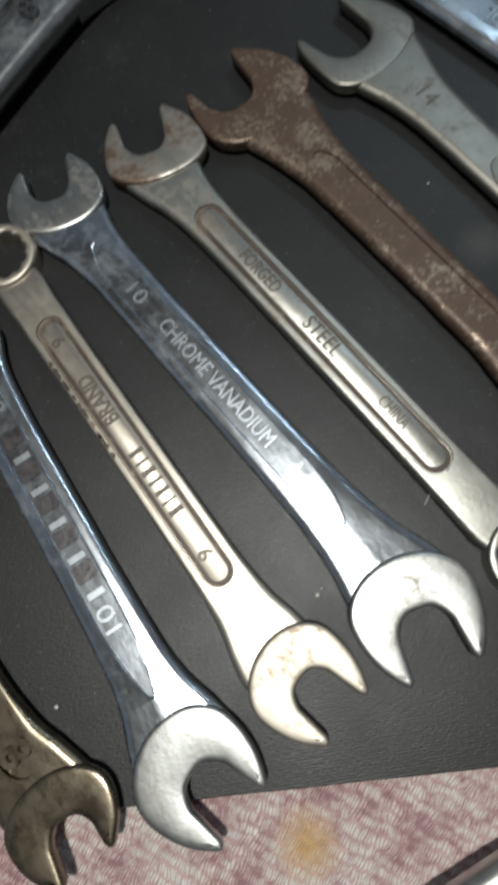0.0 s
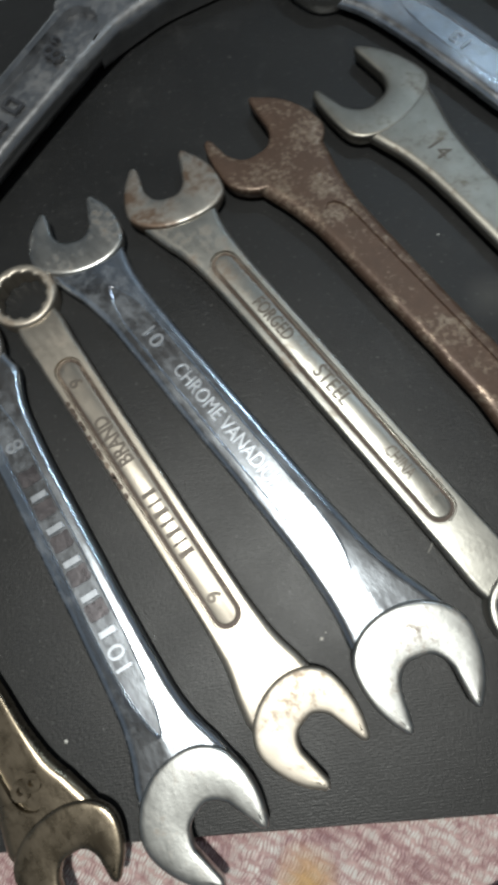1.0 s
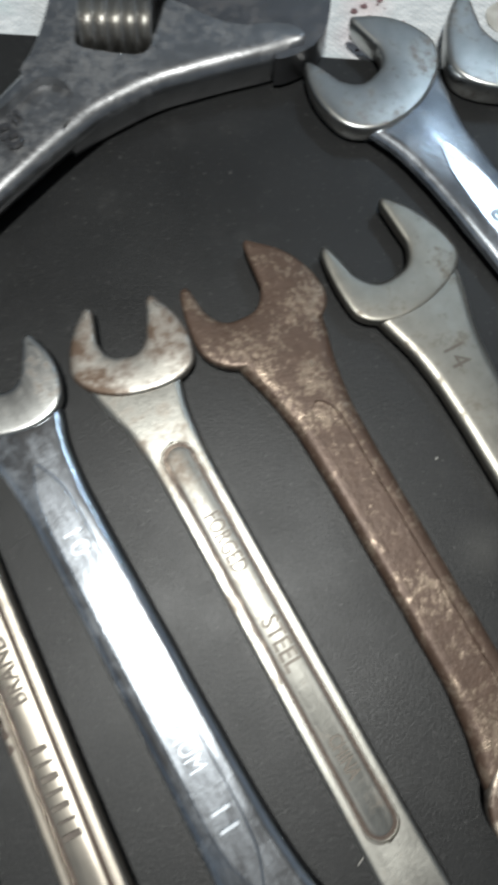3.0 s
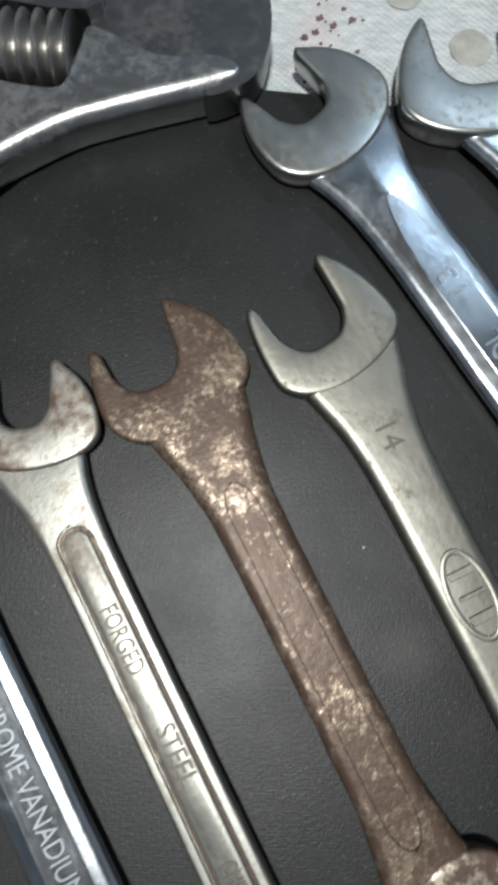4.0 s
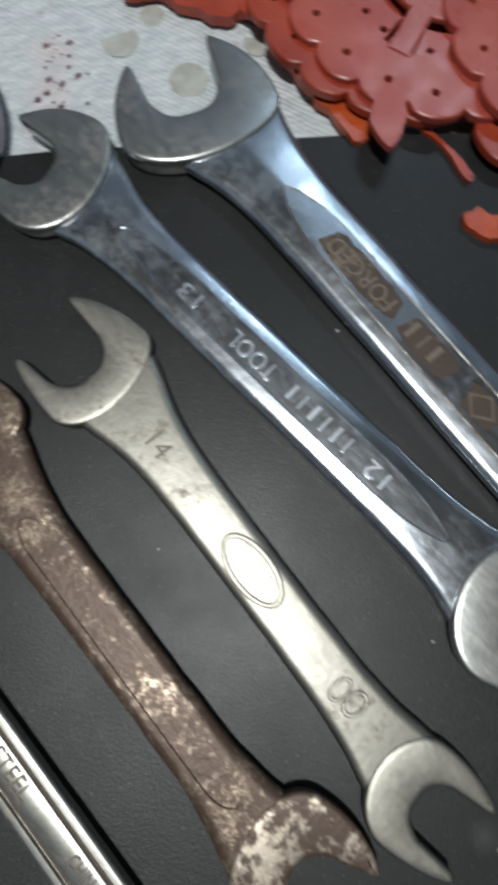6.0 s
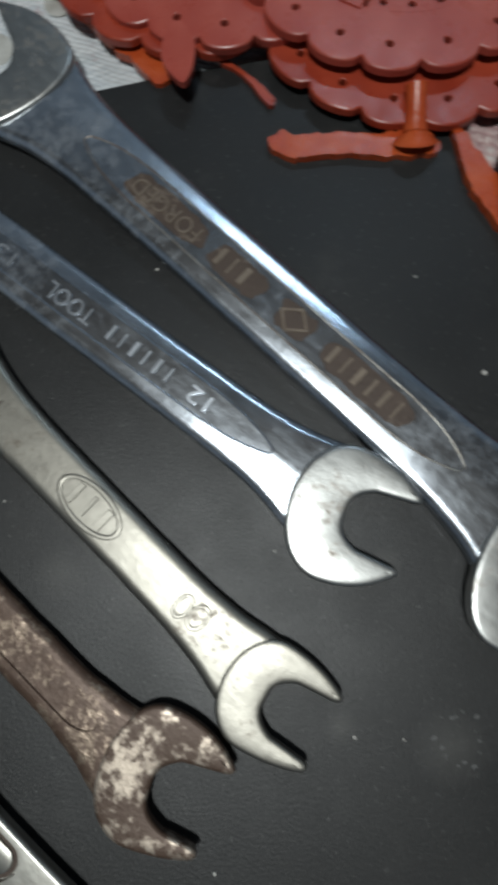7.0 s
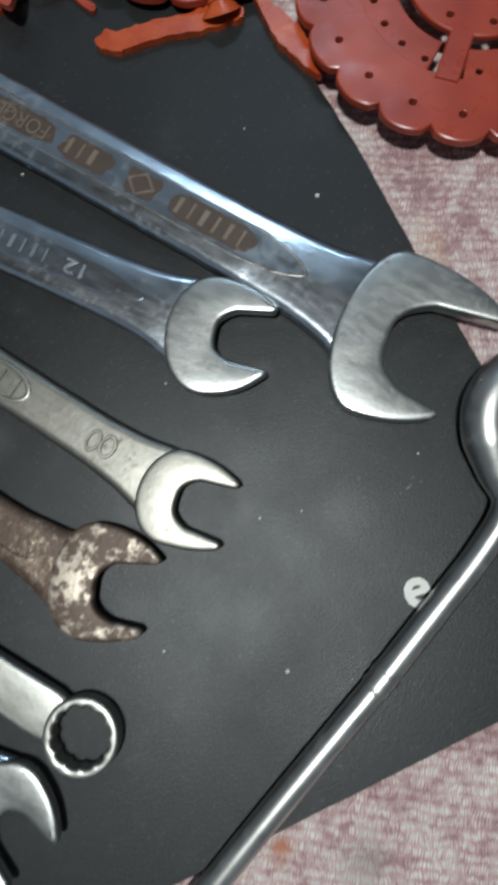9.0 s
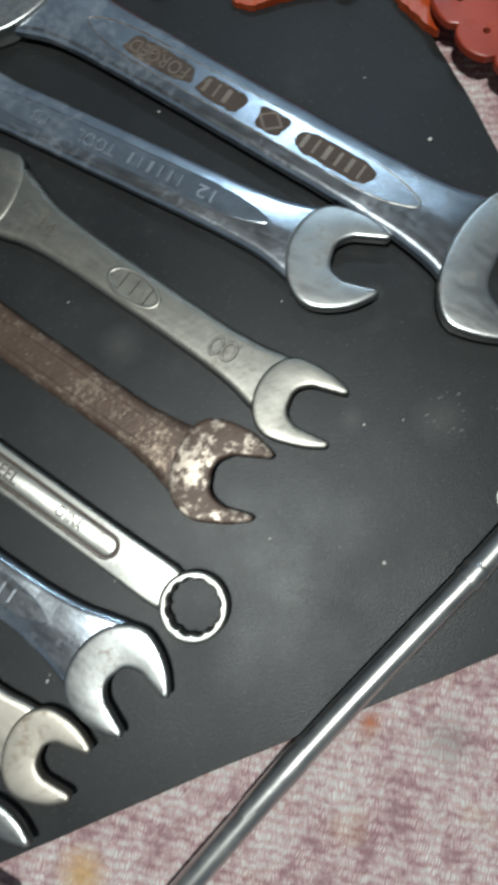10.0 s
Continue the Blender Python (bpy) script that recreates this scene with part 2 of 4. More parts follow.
def part(name, bm, mat, parent=None, label="", sharp=35):
    """One mesh object out of bm (in centimetres), under parent."""
    finish(bm, sharp)
    bmesh.ops.scale(bm, vec=(CM, CM, CM), verts=bm.verts)
    me = bpy.data.meshes.new(name)
    bm.to_mesh(me)
    bm.free()
    me.materials.append(mat)
    ob = new(name, me)
    if parent:
        ob.parent = parent
    return tagged(ob, label)


def thing(name, label, category, m=None, group="", kind=""):
    ob = new(name)
    ob.empty_display_size = 0.01
    if m:
        ob.matrix_world = m
    return tagged(ob, label, category, group, kind)


def normals(pts):
    n = len(pts)
    out = []
    for i in range(n):
        a, b = Vector(pts[i - 1]), Vector(pts[(i + 1) % n])
        d = (b - a).normalized()
        out.append(Vector((-d.y, d.x)))
    return out


def plate(pts, z0, z1, edge, steps=2, hole=None, under=0.3, rounds=None):
    """A slab with the outline pts (counter-clockwise), rounded upper edges (rounds: a radius for each point) and, with hole, an inner outline."""
    bm = bmesh.new()

    def wall(loop, sign):
        ins = normals(loop)
        rings = [[bm.verts.new((p[0] + sign * under * edge * q.x, p[1] + sign * under * edge * q.y, z0)) for p, q in zip(loop, ins)]]
        for k in range(steps + 1):
            a = k / steps * math.pi / 2
            off, drop = 1 - math.cos(a), 1 - math.sin(a)
            rings.append([bm.verts.new((p[0] + sign * q.x * off * e, p[1] + sign * q.y * off * e, z1 - drop * e)) for p, q, e in zip(loop, ins, rounds or [edge] * len(loop))])
        n = len(loop)
        for a, b in zip(rings, rings[1:]):
            for i in range(n):
                bm.faces.new((a[i], a[(i + 1) % n], b[(i + 1) % n], b[i]))
        return rings[0], rings[-1]

    low, top = wall(pts, 1)
    if hole is None:
        bm.faces.new(top)
        bm.faces.new(low[::-1])
    else:
        hl, ht = wall(hole, -1)
        n = len(pts)
        for i in range(n):
            bm.faces.new((top[i], top[(i + 1) % n], ht[(i + 1) % n], ht[i]))
            bm.faces.new((low[i], low[(i + 1) % n], hl[(i + 1) % n], hl[i]))
    return bm


def rounded_slab(pts, z0, z1, width, segments=3):
    """A slab with the outline pts whose upper edge is bevelled by width."""
    bm = bmesh.new()
    low = [bm.verts.new((x, y, z0)) for x, y in pts]
    high = [bm.verts.new((x, y, z1)) for x, y in pts]
    n = len(pts)
    for i in range(n):
        bm.faces.new((low[i], low[(i + 1) % n], high[(i + 1) % n], high[i]))
    bm.faces.new(high), bm.faces.new(low[::-1])
    rim = [e for e in bm.edges if e.verts[0].co.z == z1 and e.verts[1].co.z == z1]
    bmesh.ops.bevel(bm, geom=rim, offset=width, segments=segments, profile=0.5, affect="EDGES", clamp_overlap=True)
    return bm


def spline(ctrl, per=6, closed=True):
    """Catmull-Rom through a few control points."""
    n = len(ctrl)
    out = []
    for i in range(n if closed else n - 1):
        p = [Vector(ctrl[(i + k) % n] if closed else ctrl[min(max(i + k, 0), n - 1)]) for k in (-1, 0, 1, 2)]
        for s in range(per):
            t = s / per
            out.append(tuple(0.5 * (2 * p[1] + (p[2] - p[0]) * t + (2 * p[0] - 5 * p[1] + 4 * p[2] - p[3]) * t * t
                                    + (3 * p[1] - p[0] - 3 * p[2] + p[3]) * t ** 3)))
    if not closed:
        out.append(tuple(ctrl[-1]))
    return out


def smoothstep(x):
    x = min(max(x, 0.0), 1.0)
    return x * x * (3 - 2 * x)


def tube(path, radii, sides=20, caps=True):
    bm = bmesh.new()
    rings = []
    for i, p in enumerate(path):
        a, b = Vector(path[max(i - 1, 0)]), Vector(path[min(i + 1, len(path) - 1)])
        d = (b - a).normalized()
        side = d.cross(Vector((0, 0, 1))).normalized()
        up = side.cross(d)
        rings.append([bm.verts.new(Vector(p) + radii[i] * (math.cos(k / sides * math.tau) * side + math.sin(k / sides * math.tau) * up)) for k in range(sides)])
    for a, b in zip(rings, rings[1:]):
        for i in range(sides):
            bm.faces.new((a[i], a[(i + 1) % sides], b[(i + 1) % sides], b[i]))
    if caps:
        bm.faces.new(rings[0][::-1]), bm.faces.new(rings[-1])
    return bm


# ---- wrench building ----
def even(path, n):
    """n + 1 points evenly spaced along a path."""
    p = np.array(path, float)
    at = np.concatenate([[0], np.cumsum(np.hypot(*np.diff(p, axis=0).T))])
    return [(float(np.interp(k, at, p[:, 0])), float(np.interp(k, at, p[:, 1]))) for k in np.linspace(0, at[-1], n + 1)]


def jaw_paths(Rl, Rr, w, tip, tip2, back, open_by=0.05, nose=0.11, n=56):
    """Outer and inner path of an open jaw, slot along +u, throat floor at u = 0. Rl, Rr: breadth to either side; w: slot; tip, tip2: reach of the two jaws."""
    u0 = -0.1 * (Rl + Rr) / 2
    R = (Rl + Rr) / 2
    v0, v1 = w / 2 * (1 - open_by), w / 2 * (1 + open_by)

    def outer(reach, side, sign):
        far = v1 + 2 * nose
        a = (reach - nose - u0) / math.sqrt(max(0.05, 1 - (far / side) ** 2))
        start = math.acos(min(1.0, (reach - nose - u0) / a))
        return [(u0 + a * math.cos(x), sign * side * math.sin(x)) for x in np.linspace(start, math.pi / 2, 14)]

    def nosed(reach, sign):
        return [(reach, sign * (v1 + nose)), (reach - 0.25 * nose, sign * (v1 + 1.6 * nose))]

    rear = [(u0 + (back + u0) * math.cos(x), (Rl if math.sin(x) > 0 else Rr) * math.sin(x)) for x in np.linspace(math.pi / 2, 3 * math.pi / 2, 26)[1:-1]]
    out = nosed(tip, 1) + outer(tip, Rl, 1) + rear + outer(tip2, Rr, -1)[::-1] + nosed(tip2, -1)[::-1]
    floor_ = [(0.34 * w * abs(x) ** 3.4, v0 * x) for x in np.linspace(1, -1, 15)]
    inn = [(tip - 0.25 * nose, v1 + 0.4 * nose), (tip - nose, v1)] + floor_ + [(tip2 - nose, -v1), (tip2 - 0.25 * nose, -v1 - 0.4 * nose)]
    return even(out, n), even(inn, n)


def jaw(out, inn, z0, z1, edge, steps=4):
    """The slab between the two paths of a jaw, with rounded upper edges."""
    bm = bmesh.new()
    loop = out + inn[::-1]
    n, m = len(loop), len(out)
    ins = normals(loop)
    rings = [[bm.verts.new((p[0] + q.x * off, p[1] + q.y * off, z0 + rise)) for p, q in zip(loop, ins)] for off, rise in ((0.10, 0.0), (0.05, 0.28 * z1), (0.012, 0.5 * z1), (0.0, 0.64 * z1))]
    fall = 0.75 * edge
    for k in range(steps + 1):
        a = k / steps * math.pi / 2
        off, z = edge * (1 - math.cos(a)), z1 - fall + fall * math.sin(a)
        rings.append([bm.verts.new((p[0] + q.x * off, p[1] + q.y * off, z)) for p, q in zip(loop, ins)])
    rings.append([bm.verts.new((p[0] + q.x * 1.6 * edge, p[1] + q.y * 1.6 * edge, z1 + 0.006)) for p, q in zip(loop, ins)])
    for a, b in zip(rings, rings[1:]):
        for i in range(n):
            bm.faces.new((a[i], a[(i + 1) % n], b[(i + 1) % n], b[i]))
    for ring in (rings[0], rings[-1]):
        for i in range(m - 1):
            bm.faces.new((ring[i], ring[i + 1], ring[n - 2 - i], ring[n - 1 - i]))
    return bm


def turned(pts, angle, dx=0.0, dy=0.0):
    c, s = math.cos(radians(angle)), math.sin(radians(angle))
    return [(c * x - s * y + dx, s * x + c * y + dy) for x, y in pts]


def shank(L, wa, wm, wb, flare_a, flare_b, h, z0, c, recess=None, reach_a=2.0, reach_b=2.0, dip=0.0, wobble=0.0, ends=(0.4, 0.4), limits=None, under=0.07, crown=0.0):
    """Lofted handle along +x from 0 to L. Half widths wa, wm, wb; it flares towards the heads; recess: (s0, s1, half width, depth, end length, point)."""
    bm = bmesh.new()
    stations = sorted(set(np.linspace(ends[0], L - ends[1], 46).round(3)) | (set() if not recess else
                      {recess[0] - 0.02, recess[1] + 0.02} | {round(float(recess[0] + recess[4] * k * k), 3) for k in np.linspace(0.06, 1, 14)} | {round(float(recess[1] - recess[4] * k * k), 3) for k in np.linspace(0.06, 1, 14)}))
    rings = []
    for s in stations:
        k = s / L
        w = wa + (wm - wa) * smoothstep(k * 2) if k < 0.5 else wm + (wb - wm) * smoothstep(k * 2 - 1)
        for extra, gap, reach in ((flare_a - wa, s, reach_a), (flare_b - wb, L - s, reach_b)):
            w += 0.85 * extra * (math.exp(-(gap - 1.0) / (0.31 * reach)) if gap > 1 else 1 + 0.9 * (1 - gap))
        if not limits and ends[0] < 0.5:
            w *= 0.45 + 0.55 * smoothstep((min(s, L - s) - 0.1) / 0.5)
        w += wobble * noise.noise(Vector((s * 1.7, L, 0)))
        top = h - dip * (smoothstep(1 - s / 1.6) + smoothstep(1 - (L - s) / 1.6))
        r, d = 0.02, 0.0
        if recess and recess[0] < s < recess[1]:
            e = min(s - recess[0], recess[1] - s) / recess[4]
            if e >= 1:
                shape = 1.0
            elif recess[5]:
                shape = e ** 0.55
            else:
                shape = math.sqrt(max(0.0, 1 - (1 - e) ** 2))
            r, d = max(0.02, recess[2] * shape), recess[3]
        a = min(1.7 * c, w - (recess[2] if recess else 0.02) - 0.1)
        rise = min(c, 0.62 * (top - z0))
        brow = top - crown * min(max(w - a - r, 0.0), 0.22)
        sides = []
        for sign in (-1, 1):
            v = w
            for at, bound in zip((ends[0], L - ends[1]), limits or ()):
                if bound:
                    v = min(v, bound[sign > 0] + 0.32 * max(0.0, abs(s - at) - 0.1))
            sides.append(max(v, r + 0.12))
        half = [(w - 0.18 - under, z0), (w - 0.05 - 0.7 * under, z0 + 0.08), (w, z0 + (0.36 + under) * (top - z0))]
        half += [(w - a + a * math.cos(x), brow - rise + rise * math.sin(x)) for x in np.linspace(0.12, math.pi / 2, 7)]
        half += [(r + 0.015, top), (r, top - d)]
        row = [(-y * sides[0] / w, z) for y, z in half] + [(y * sides[1] / w, z) for y, z in half[::-1]]
        rings.append([bm.verts.new((s, y, z)) for y, z in row])
    n = len(rings[0])
    for a, b in zip(rings, rings[1:]):
        for i in range(n):
            bm.faces.new((a[i], b[i], b[(i + 1) % n], a[(i + 1) % n]))
    bm.faces.new(rings[0]), bm.faces.new(rings[-1][::-1])
    return bm


def ring_head(parent, x, y, R, r, z1, mat, name="ring_head"):
    n = 72
    outer = [(x + R * math.cos(i / n * math.tau), y + R * math.sin(i / n * math.tau)) for i in range(n)]
    inner = [(x + (r + 0.055 * abs(math.sin(6 * i / n * math.tau)) ** 0.8) * math.cos(i / n * math.tau),
              y + (r + 0.055 * abs(math.sin(6 * i / n * math.tau)) ** 0.8) * math.sin(i / n * math.tau)) for i in range(n)]
    return part(name, plate(outer, 0.0, z1, 0.07, 3, hole=inner), mat, parent)


def stadium(s0, s1, r):
    arc = np.linspace(-math.pi / 2, math.pi / 2, 12)
    return [(s1 - r + r * math.cos(a), r * math.sin(a)) for a in arc] + [(s0 + r - r * math.cos(a), -r * math.sin(a)) for a in arc]


def letters(text, size, x, y, z, mat, parent, flip=False, height=0.03, name="lettering", angle=0.0, span=0.0, spacing=1.0, bold=0.0):
    """Raised lettering along the handle, its middle at x, y."""
    data = bpy.data.curves.new(name, "FONT")
    data.body, data.size, data.extrude, data.align_x, data.align_y = text, size * CM * 1.38, height * CM / 2, "CENTER", "CENTER"
    data.bevel_depth, data.offset, data.resolution_u, data.space_character = 0.0, bold * size * CM, 3, spacing
    ob = new(name, data)
    bpy.context.view_layer.update()
    me = bpy.data.meshes.new_from_object(ob.evaluated_get(bpy.context.evaluated_depsgraph_get()))
    bpy.data.objects.remove(ob)
    xs = [v.co.x for v in me.vertices]
    wide = span * CM / (max(xs) - min(xs)) if span else 1.0
    me.materials.clear()
    me.materials.append(mat)
    word = new(name, me)
    word.parent = parent
    word.matrix_local = pose(x * CM, y * CM, (z + height / 2) * CM, 0, 0, angle + (180 if flip else 0)) @ Matrix.Diagonal((wide, 1, 1, 1))
    return word


def bars(xs, y, z, size, mat, parent, name="stamped_bar", height=0.025, thick=0.3):
    """Plain upright bars in place of marks that cannot be read."""
    for x in xs:
        pts = [(x - size * thick / 2, y - size / 2), (x + size * thick / 2, y - size / 2), (x + size * thick / 2, y + size / 2), (x - size * thick / 2, y + size / 2)]
        part(name, plate(pts, z - 0.02, z + height, 0.012, 1), mat, parent)


def cells(xs, y, z, size, mat, parent, height=0.025):
    """Plain bars of changing breadth, at the pitch of marks too worn to read."""
    for i, x in enumerate(xs):
        bars([x], y, z, size, mat, parent, height=height, thick=(0.3, 0.17, 0.36, 0.22)[i % 4])


def wrench(name, label, a, b, ends, mats, widths, flares, h, round_by, recess=None, panel=None, reach=(2.0, 2.0), dip=0.05, z=0.0, wobble=0.01, crown=0.0, group="wrenches on the mat"):
    """A hand wrench whose shank runs from a to b. ends: ('open', throat, slot's bearing, breadth to its left, to its right, slot, reach left, reach right, height, depth behind the throat) or ('ring', centre, R, r, height)."""
    a, b = Vector(a), Vector(b)
    d = b - a
    L, turn = d.length, math.degrees(math.atan2(d.y, d.x))
    top = thing(name, label, "wrench", pose(a.x * CM, a.y * CM, z * CM, 0, 0, turn), group)
    m_shank = mats[0]
    stop = [0.3 if e[0] == "open" else e[2] - 0.17 for e in ends]
    limits = []
    for k, e in enumerate(ends):
        if e[0] != "open":
            limits.append((0.49, 0.49))
            continue
        at = turned([tuple(Vector(e[1]) - a)], -turn)[0]
        rim = turned(jaw_paths(*e[3:8], e[9])[0], e[2] - turn, *at)
        edge = stop[0] if k == 0 else L - stop[1]
        near = [y for x, y in rim if abs(x - edge) < 0.14]
        limits.append((-min(near) - 0.04, max(near) - 0.04))
    part("shank", shank(L, *widths, *flares, h, 0.03, round_by, recess, *reach, dip=dip, wobble=wobble, ends=stop, limits=limits, crown=crown), m_shank, top, sharp=24 if crown else 35)
    for k, e in enumerate(ends):
        m_head = mats[k + 1] if len(mats) > 2 else mats[1]
        at = turned([tuple(Vector(e[1]) - a)], -turn)[0]
        if e[0] == "open":
            _, _, bearing, Rl, Rr, w, t1, t2, hh, back = e
            out, inn = jaw_paths(Rl, Rr, w, t1, t2, back)
            part("open_jaw", jaw(turned(out, bearing - turn, *at), turned(inn, bearing - turn, *at), 0.0, hh, 0.085), m_head, top, sharp=40)
        else:
            ring_head(top, at[0], at[1], e[2], e[3], e[4], m_head)
    if panel:
        part("groove_grime", plate(stadium(recess[0] + 0.01, recess[1] - 0.01, recess[2] - 0.01), h - 0.25, h - recess[3] + 0.006, 0.004, 1), GRIME, top)
        part("panel", plate(stadium(panel[0], panel[1], panel[2]), h - 0.2, h - panel[3], 0.03, 2), m_shank, top)
    return top, L


def recess_line(parent, s0, s1, half, point, z, mat):
    """The thin raised outline of a recess with pointed ends."""
    one = [(s0 + point * 1.6, half, z), (s0 + point, half * 0.97, z), (s0 + point * 0.5, half * 0.78, z), (s0 + 0.14, half * 0.32, z), (s0, 0.0, z)]
    run = one + [(x, -y, z) for x, y, z in one[-2::-1]]
    run += [(s0 + s1 - x, -y, z) for x, y, z in run]
    pts = spline(run, 5)
    part("recess_line", tube(pts + pts[:1], [0.02] * (len(pts) + 1), 8, caps=False), mat, parent)


# ---- room, cloth and mat ----
def slab(name, x0, y0, z0, x1, y1, z1, mat, kind="structure", label="", category=""):
    bm = bmesh.new()
    bmesh.ops.create_cube(bm, size=1)
    for v in bm.verts:
        v.co = Vector(((x0, x1)[v.co.x > 0], (y0, y1)[v.co.y > 0], (z0, z1)[v.co.z > 0]))
    return tagged(part(name, bm, mat), label, category, "", kind)


slab("floor", -160, -160, -10, 160, 160, -0.45, BOARD, label="dark boarded floor under the cloth", category="floor")
# walls and ceiling are added out of view to shape bounce and chrome reflections
slab("wall_north", -160, 160, -0.45, 160, 170, 225, PLASTER, label="plain grey-blue plaster wall, unseen, added to bounce and mirror light", category="wall")
slab("wall_south", -160, -170, -0.45, 160, -160, 225, PLASTER, label="plain grey-blue plaster wall, unseen, added to bounce and mirror light", category="wall")
slab("wall_east", 160, -160, -0.45, 170, 160, 225, PLASTER, label="plain grey-blue plaster wall, unseen, added to bounce and mirror light", category="wall")
slab("wall_west", -170, -160, -0.45, -160, 160, 225, PLASTER, label="plain grey-blue plaster wall, unseen, added to bounce and mirror light", category="wall")
slab("ceiling", -160, -160, 225, 160, 160, 235, BOARD, label="plain dark boarded ceiling, unseen, added to keep flat chrome dark", category="ceiling")


def cloth_sheet():
    bm = bmesh.new()
    xs = np.concatenate([np.linspace(-70, -12, 12), np.linspace(-11, 30, 140), np.linspace(31, 80, 12)])
    ys = np.concatenate([np.linspace(-70, -12, 12), np.linspace(-11, 30, 140), np.linspace(31, 80, 12)])
    grid = []
    for y in ys:
        row = []
        for x in xs:
            inside = min(x + 6, 15 - x, y + 3, 16 - y)
            z = -0.2 + 0.13 * noise.noise(Vector((x * 0.35, y * 0.35, 0))) + 0.05 * noise.noise(Vector((x * 1.3, y * 1.3, 4)))
            z = min(z, -0.14) if inside > -1 else z
            row.append(bm.verts.new((x, y, z)))
        grid.append(row)
    for r0, r1 in zip(grid, grid[1:]):
        for i in range(len(xs) - 1):
            bm.faces.new((r0[i], r0[i + 1], r1[i + 1], r1[i]))
    return tagged(part("cloth", bm, CLOTH, sharp=80), "white and pink printed cotton cloth under the mat", "cloth", "", "structure")


cloth_sheet()


def mat_sheet():
    edge = [(-13, -2.7), (-4.4, -3.02), (2.5, -3.32), (9.4, -3.77), (14.4, -4.1), (15.0, 0.5), (15.35, 5.3), (15.63, 8.1), (15.73, 10.5), (15.75, 13.0), (15.6, 15.6),
            (12.3, 16.2), (9.9, 16.6), (3.34, 17.4), (-4.0, 17.87), (-13, 18.3)]
    pts = []
    for i, p in enumerate(edge):
        q = edge[(i + 1) % len(edge)]
        for k in range(10):
            t = k / 10
            x, y = p[0] + (q[0] - p[0]) * t, p[1] + (q[1] - p[1]) * t
            pts.append((x + 0.02 * noise.noise(Vector((x * 2, y * 2, 0))), y + 0.02 * noise.noise(Vector((x * 2, y * 2, 7)))))
    return tagged(part("rubber_mat", plate(pts, -0.13, 0.0, 0.02, 1), MAT), "black rubber mat with dust specks on the cloth", "mat")


mat = mat_sheet()

# ---- wrenches, from the near corner to the far one ----
top, L = wrench("open_end_wrench", "small tarnished bronze open-end wrench marked 8 on the mat", (-9.56, 4.97), (-5.2, -2.9),
                [("open", (-9.7, 5.2), 110, 0.95, 0.9, 0.75, 0.85, 0.85, 0.43, 0.8), ("open", (-4.98, -2.95), -68, 0.95, 1.1, 0.82, 0.78, 0.95, 0.43, 0.8)], (BRONZE, BRONZE),
                (0.46, 0.44, 0.46), (0.75, 0.8), 0.42, 0.12, recess=(1.6, 8.2, 0.3, 0.1, 0.5, False))
letters("8", 0.58, L - 1.25, 0.0, 0.33, BRONZE, top, height=0.10, bold=0.03)

top, L = wrench("open_end_wrench", "chromed open-end wrench marked 10, lettered recess, on the mat", (-6.8, 6.95), (-2.65, -2.56),
                [("open", (-7.0, 7.1), 95, 0.98, 0.98, 0.85, 0.95, 0.95, 0.44, 0.8), ("open", (-2.68, -2.56), -44.6, 1.12, 1.08, 0.96, 1.12, 1.08, 0.46, 1.02)], (CHROME, CHROME_FACE),
                (0.50, 0.54, 0.56), (0.85, 0.9), 0.44, 0.12, recess=(1.15, 8.95, 0.27, 0.05, 1.5, True), dip=0.0, crown=0.18)
letters("10", 0.36, 7.4, 0.0, 0.365, MARKS, top, height=0.06, flip=True, span=0.5)
letters("8", 0.40, 2.46, 0.0, 0.365, MARKS, top, height=0.06)
bars([3.7 + k * 0.78 for k in range(5)], 0.0, 0.365, 0.36, MARKS, top, height=0.045, thick=0.42)
recess_line(top, 1.15, 8.95, 0.285, 1.5, 0.432, CHROME)
for k in range(5):
    x = 3.22 + k * 0.78
    part("dark_patch", plate(spline([(x - 0.17, -0.2), (x, -0.215), (x + 0.17, -0.2), (x + 0.19, 0.0), (x + 0.17, 0.2), (x, 0.21), (x - 0.17, 0.2), (x - 0.16, 0.02)], 3), 0.3, 0.397, 0.006, 1), TARNISH, top)

top, L = wrench("combination_wrench", "satin nickel combination wrench marked 9, ring end and open end", (-5.55, 8.27), (-0.70, -1.36),
                [("ring", (-5.52, 8.27), 0.80, 0.54, 0.46), ("open", (-0.57, -1.34), -48, 0.98, 1.0, 0.84, 1.05, 1.02, 0.44, 0.86)], (NICKEL, NICKEL_FACE),
                (0.48, 0.49, 0.50), (0.54, 0.75), 0.40, 0.1, recess=(1.95, 8.75, 0.31, 0.08, 0.31, False), panel=(2.05, 8.65, 0.22, 0.02))
letters("9", 0.30, 8.05, 0.0, 0.375, ETCH, top, height=0.02, flip=True, bold=0.04)
letters("9", 0.30, 2.6, 0.0, 0.375, ETCH, top, height=0.02, flip=True, bold=0.04)
letters("BRAND", 0.34, 4.2, 0.0, 0.375, ETCH, top, height=0.02, flip=True, span=1.22, bold=0.04)
cells([5.6 + k * 0.24 for k in range(7)], 0.0, 0.375, 0.32, ETCH, top, height=0.02)

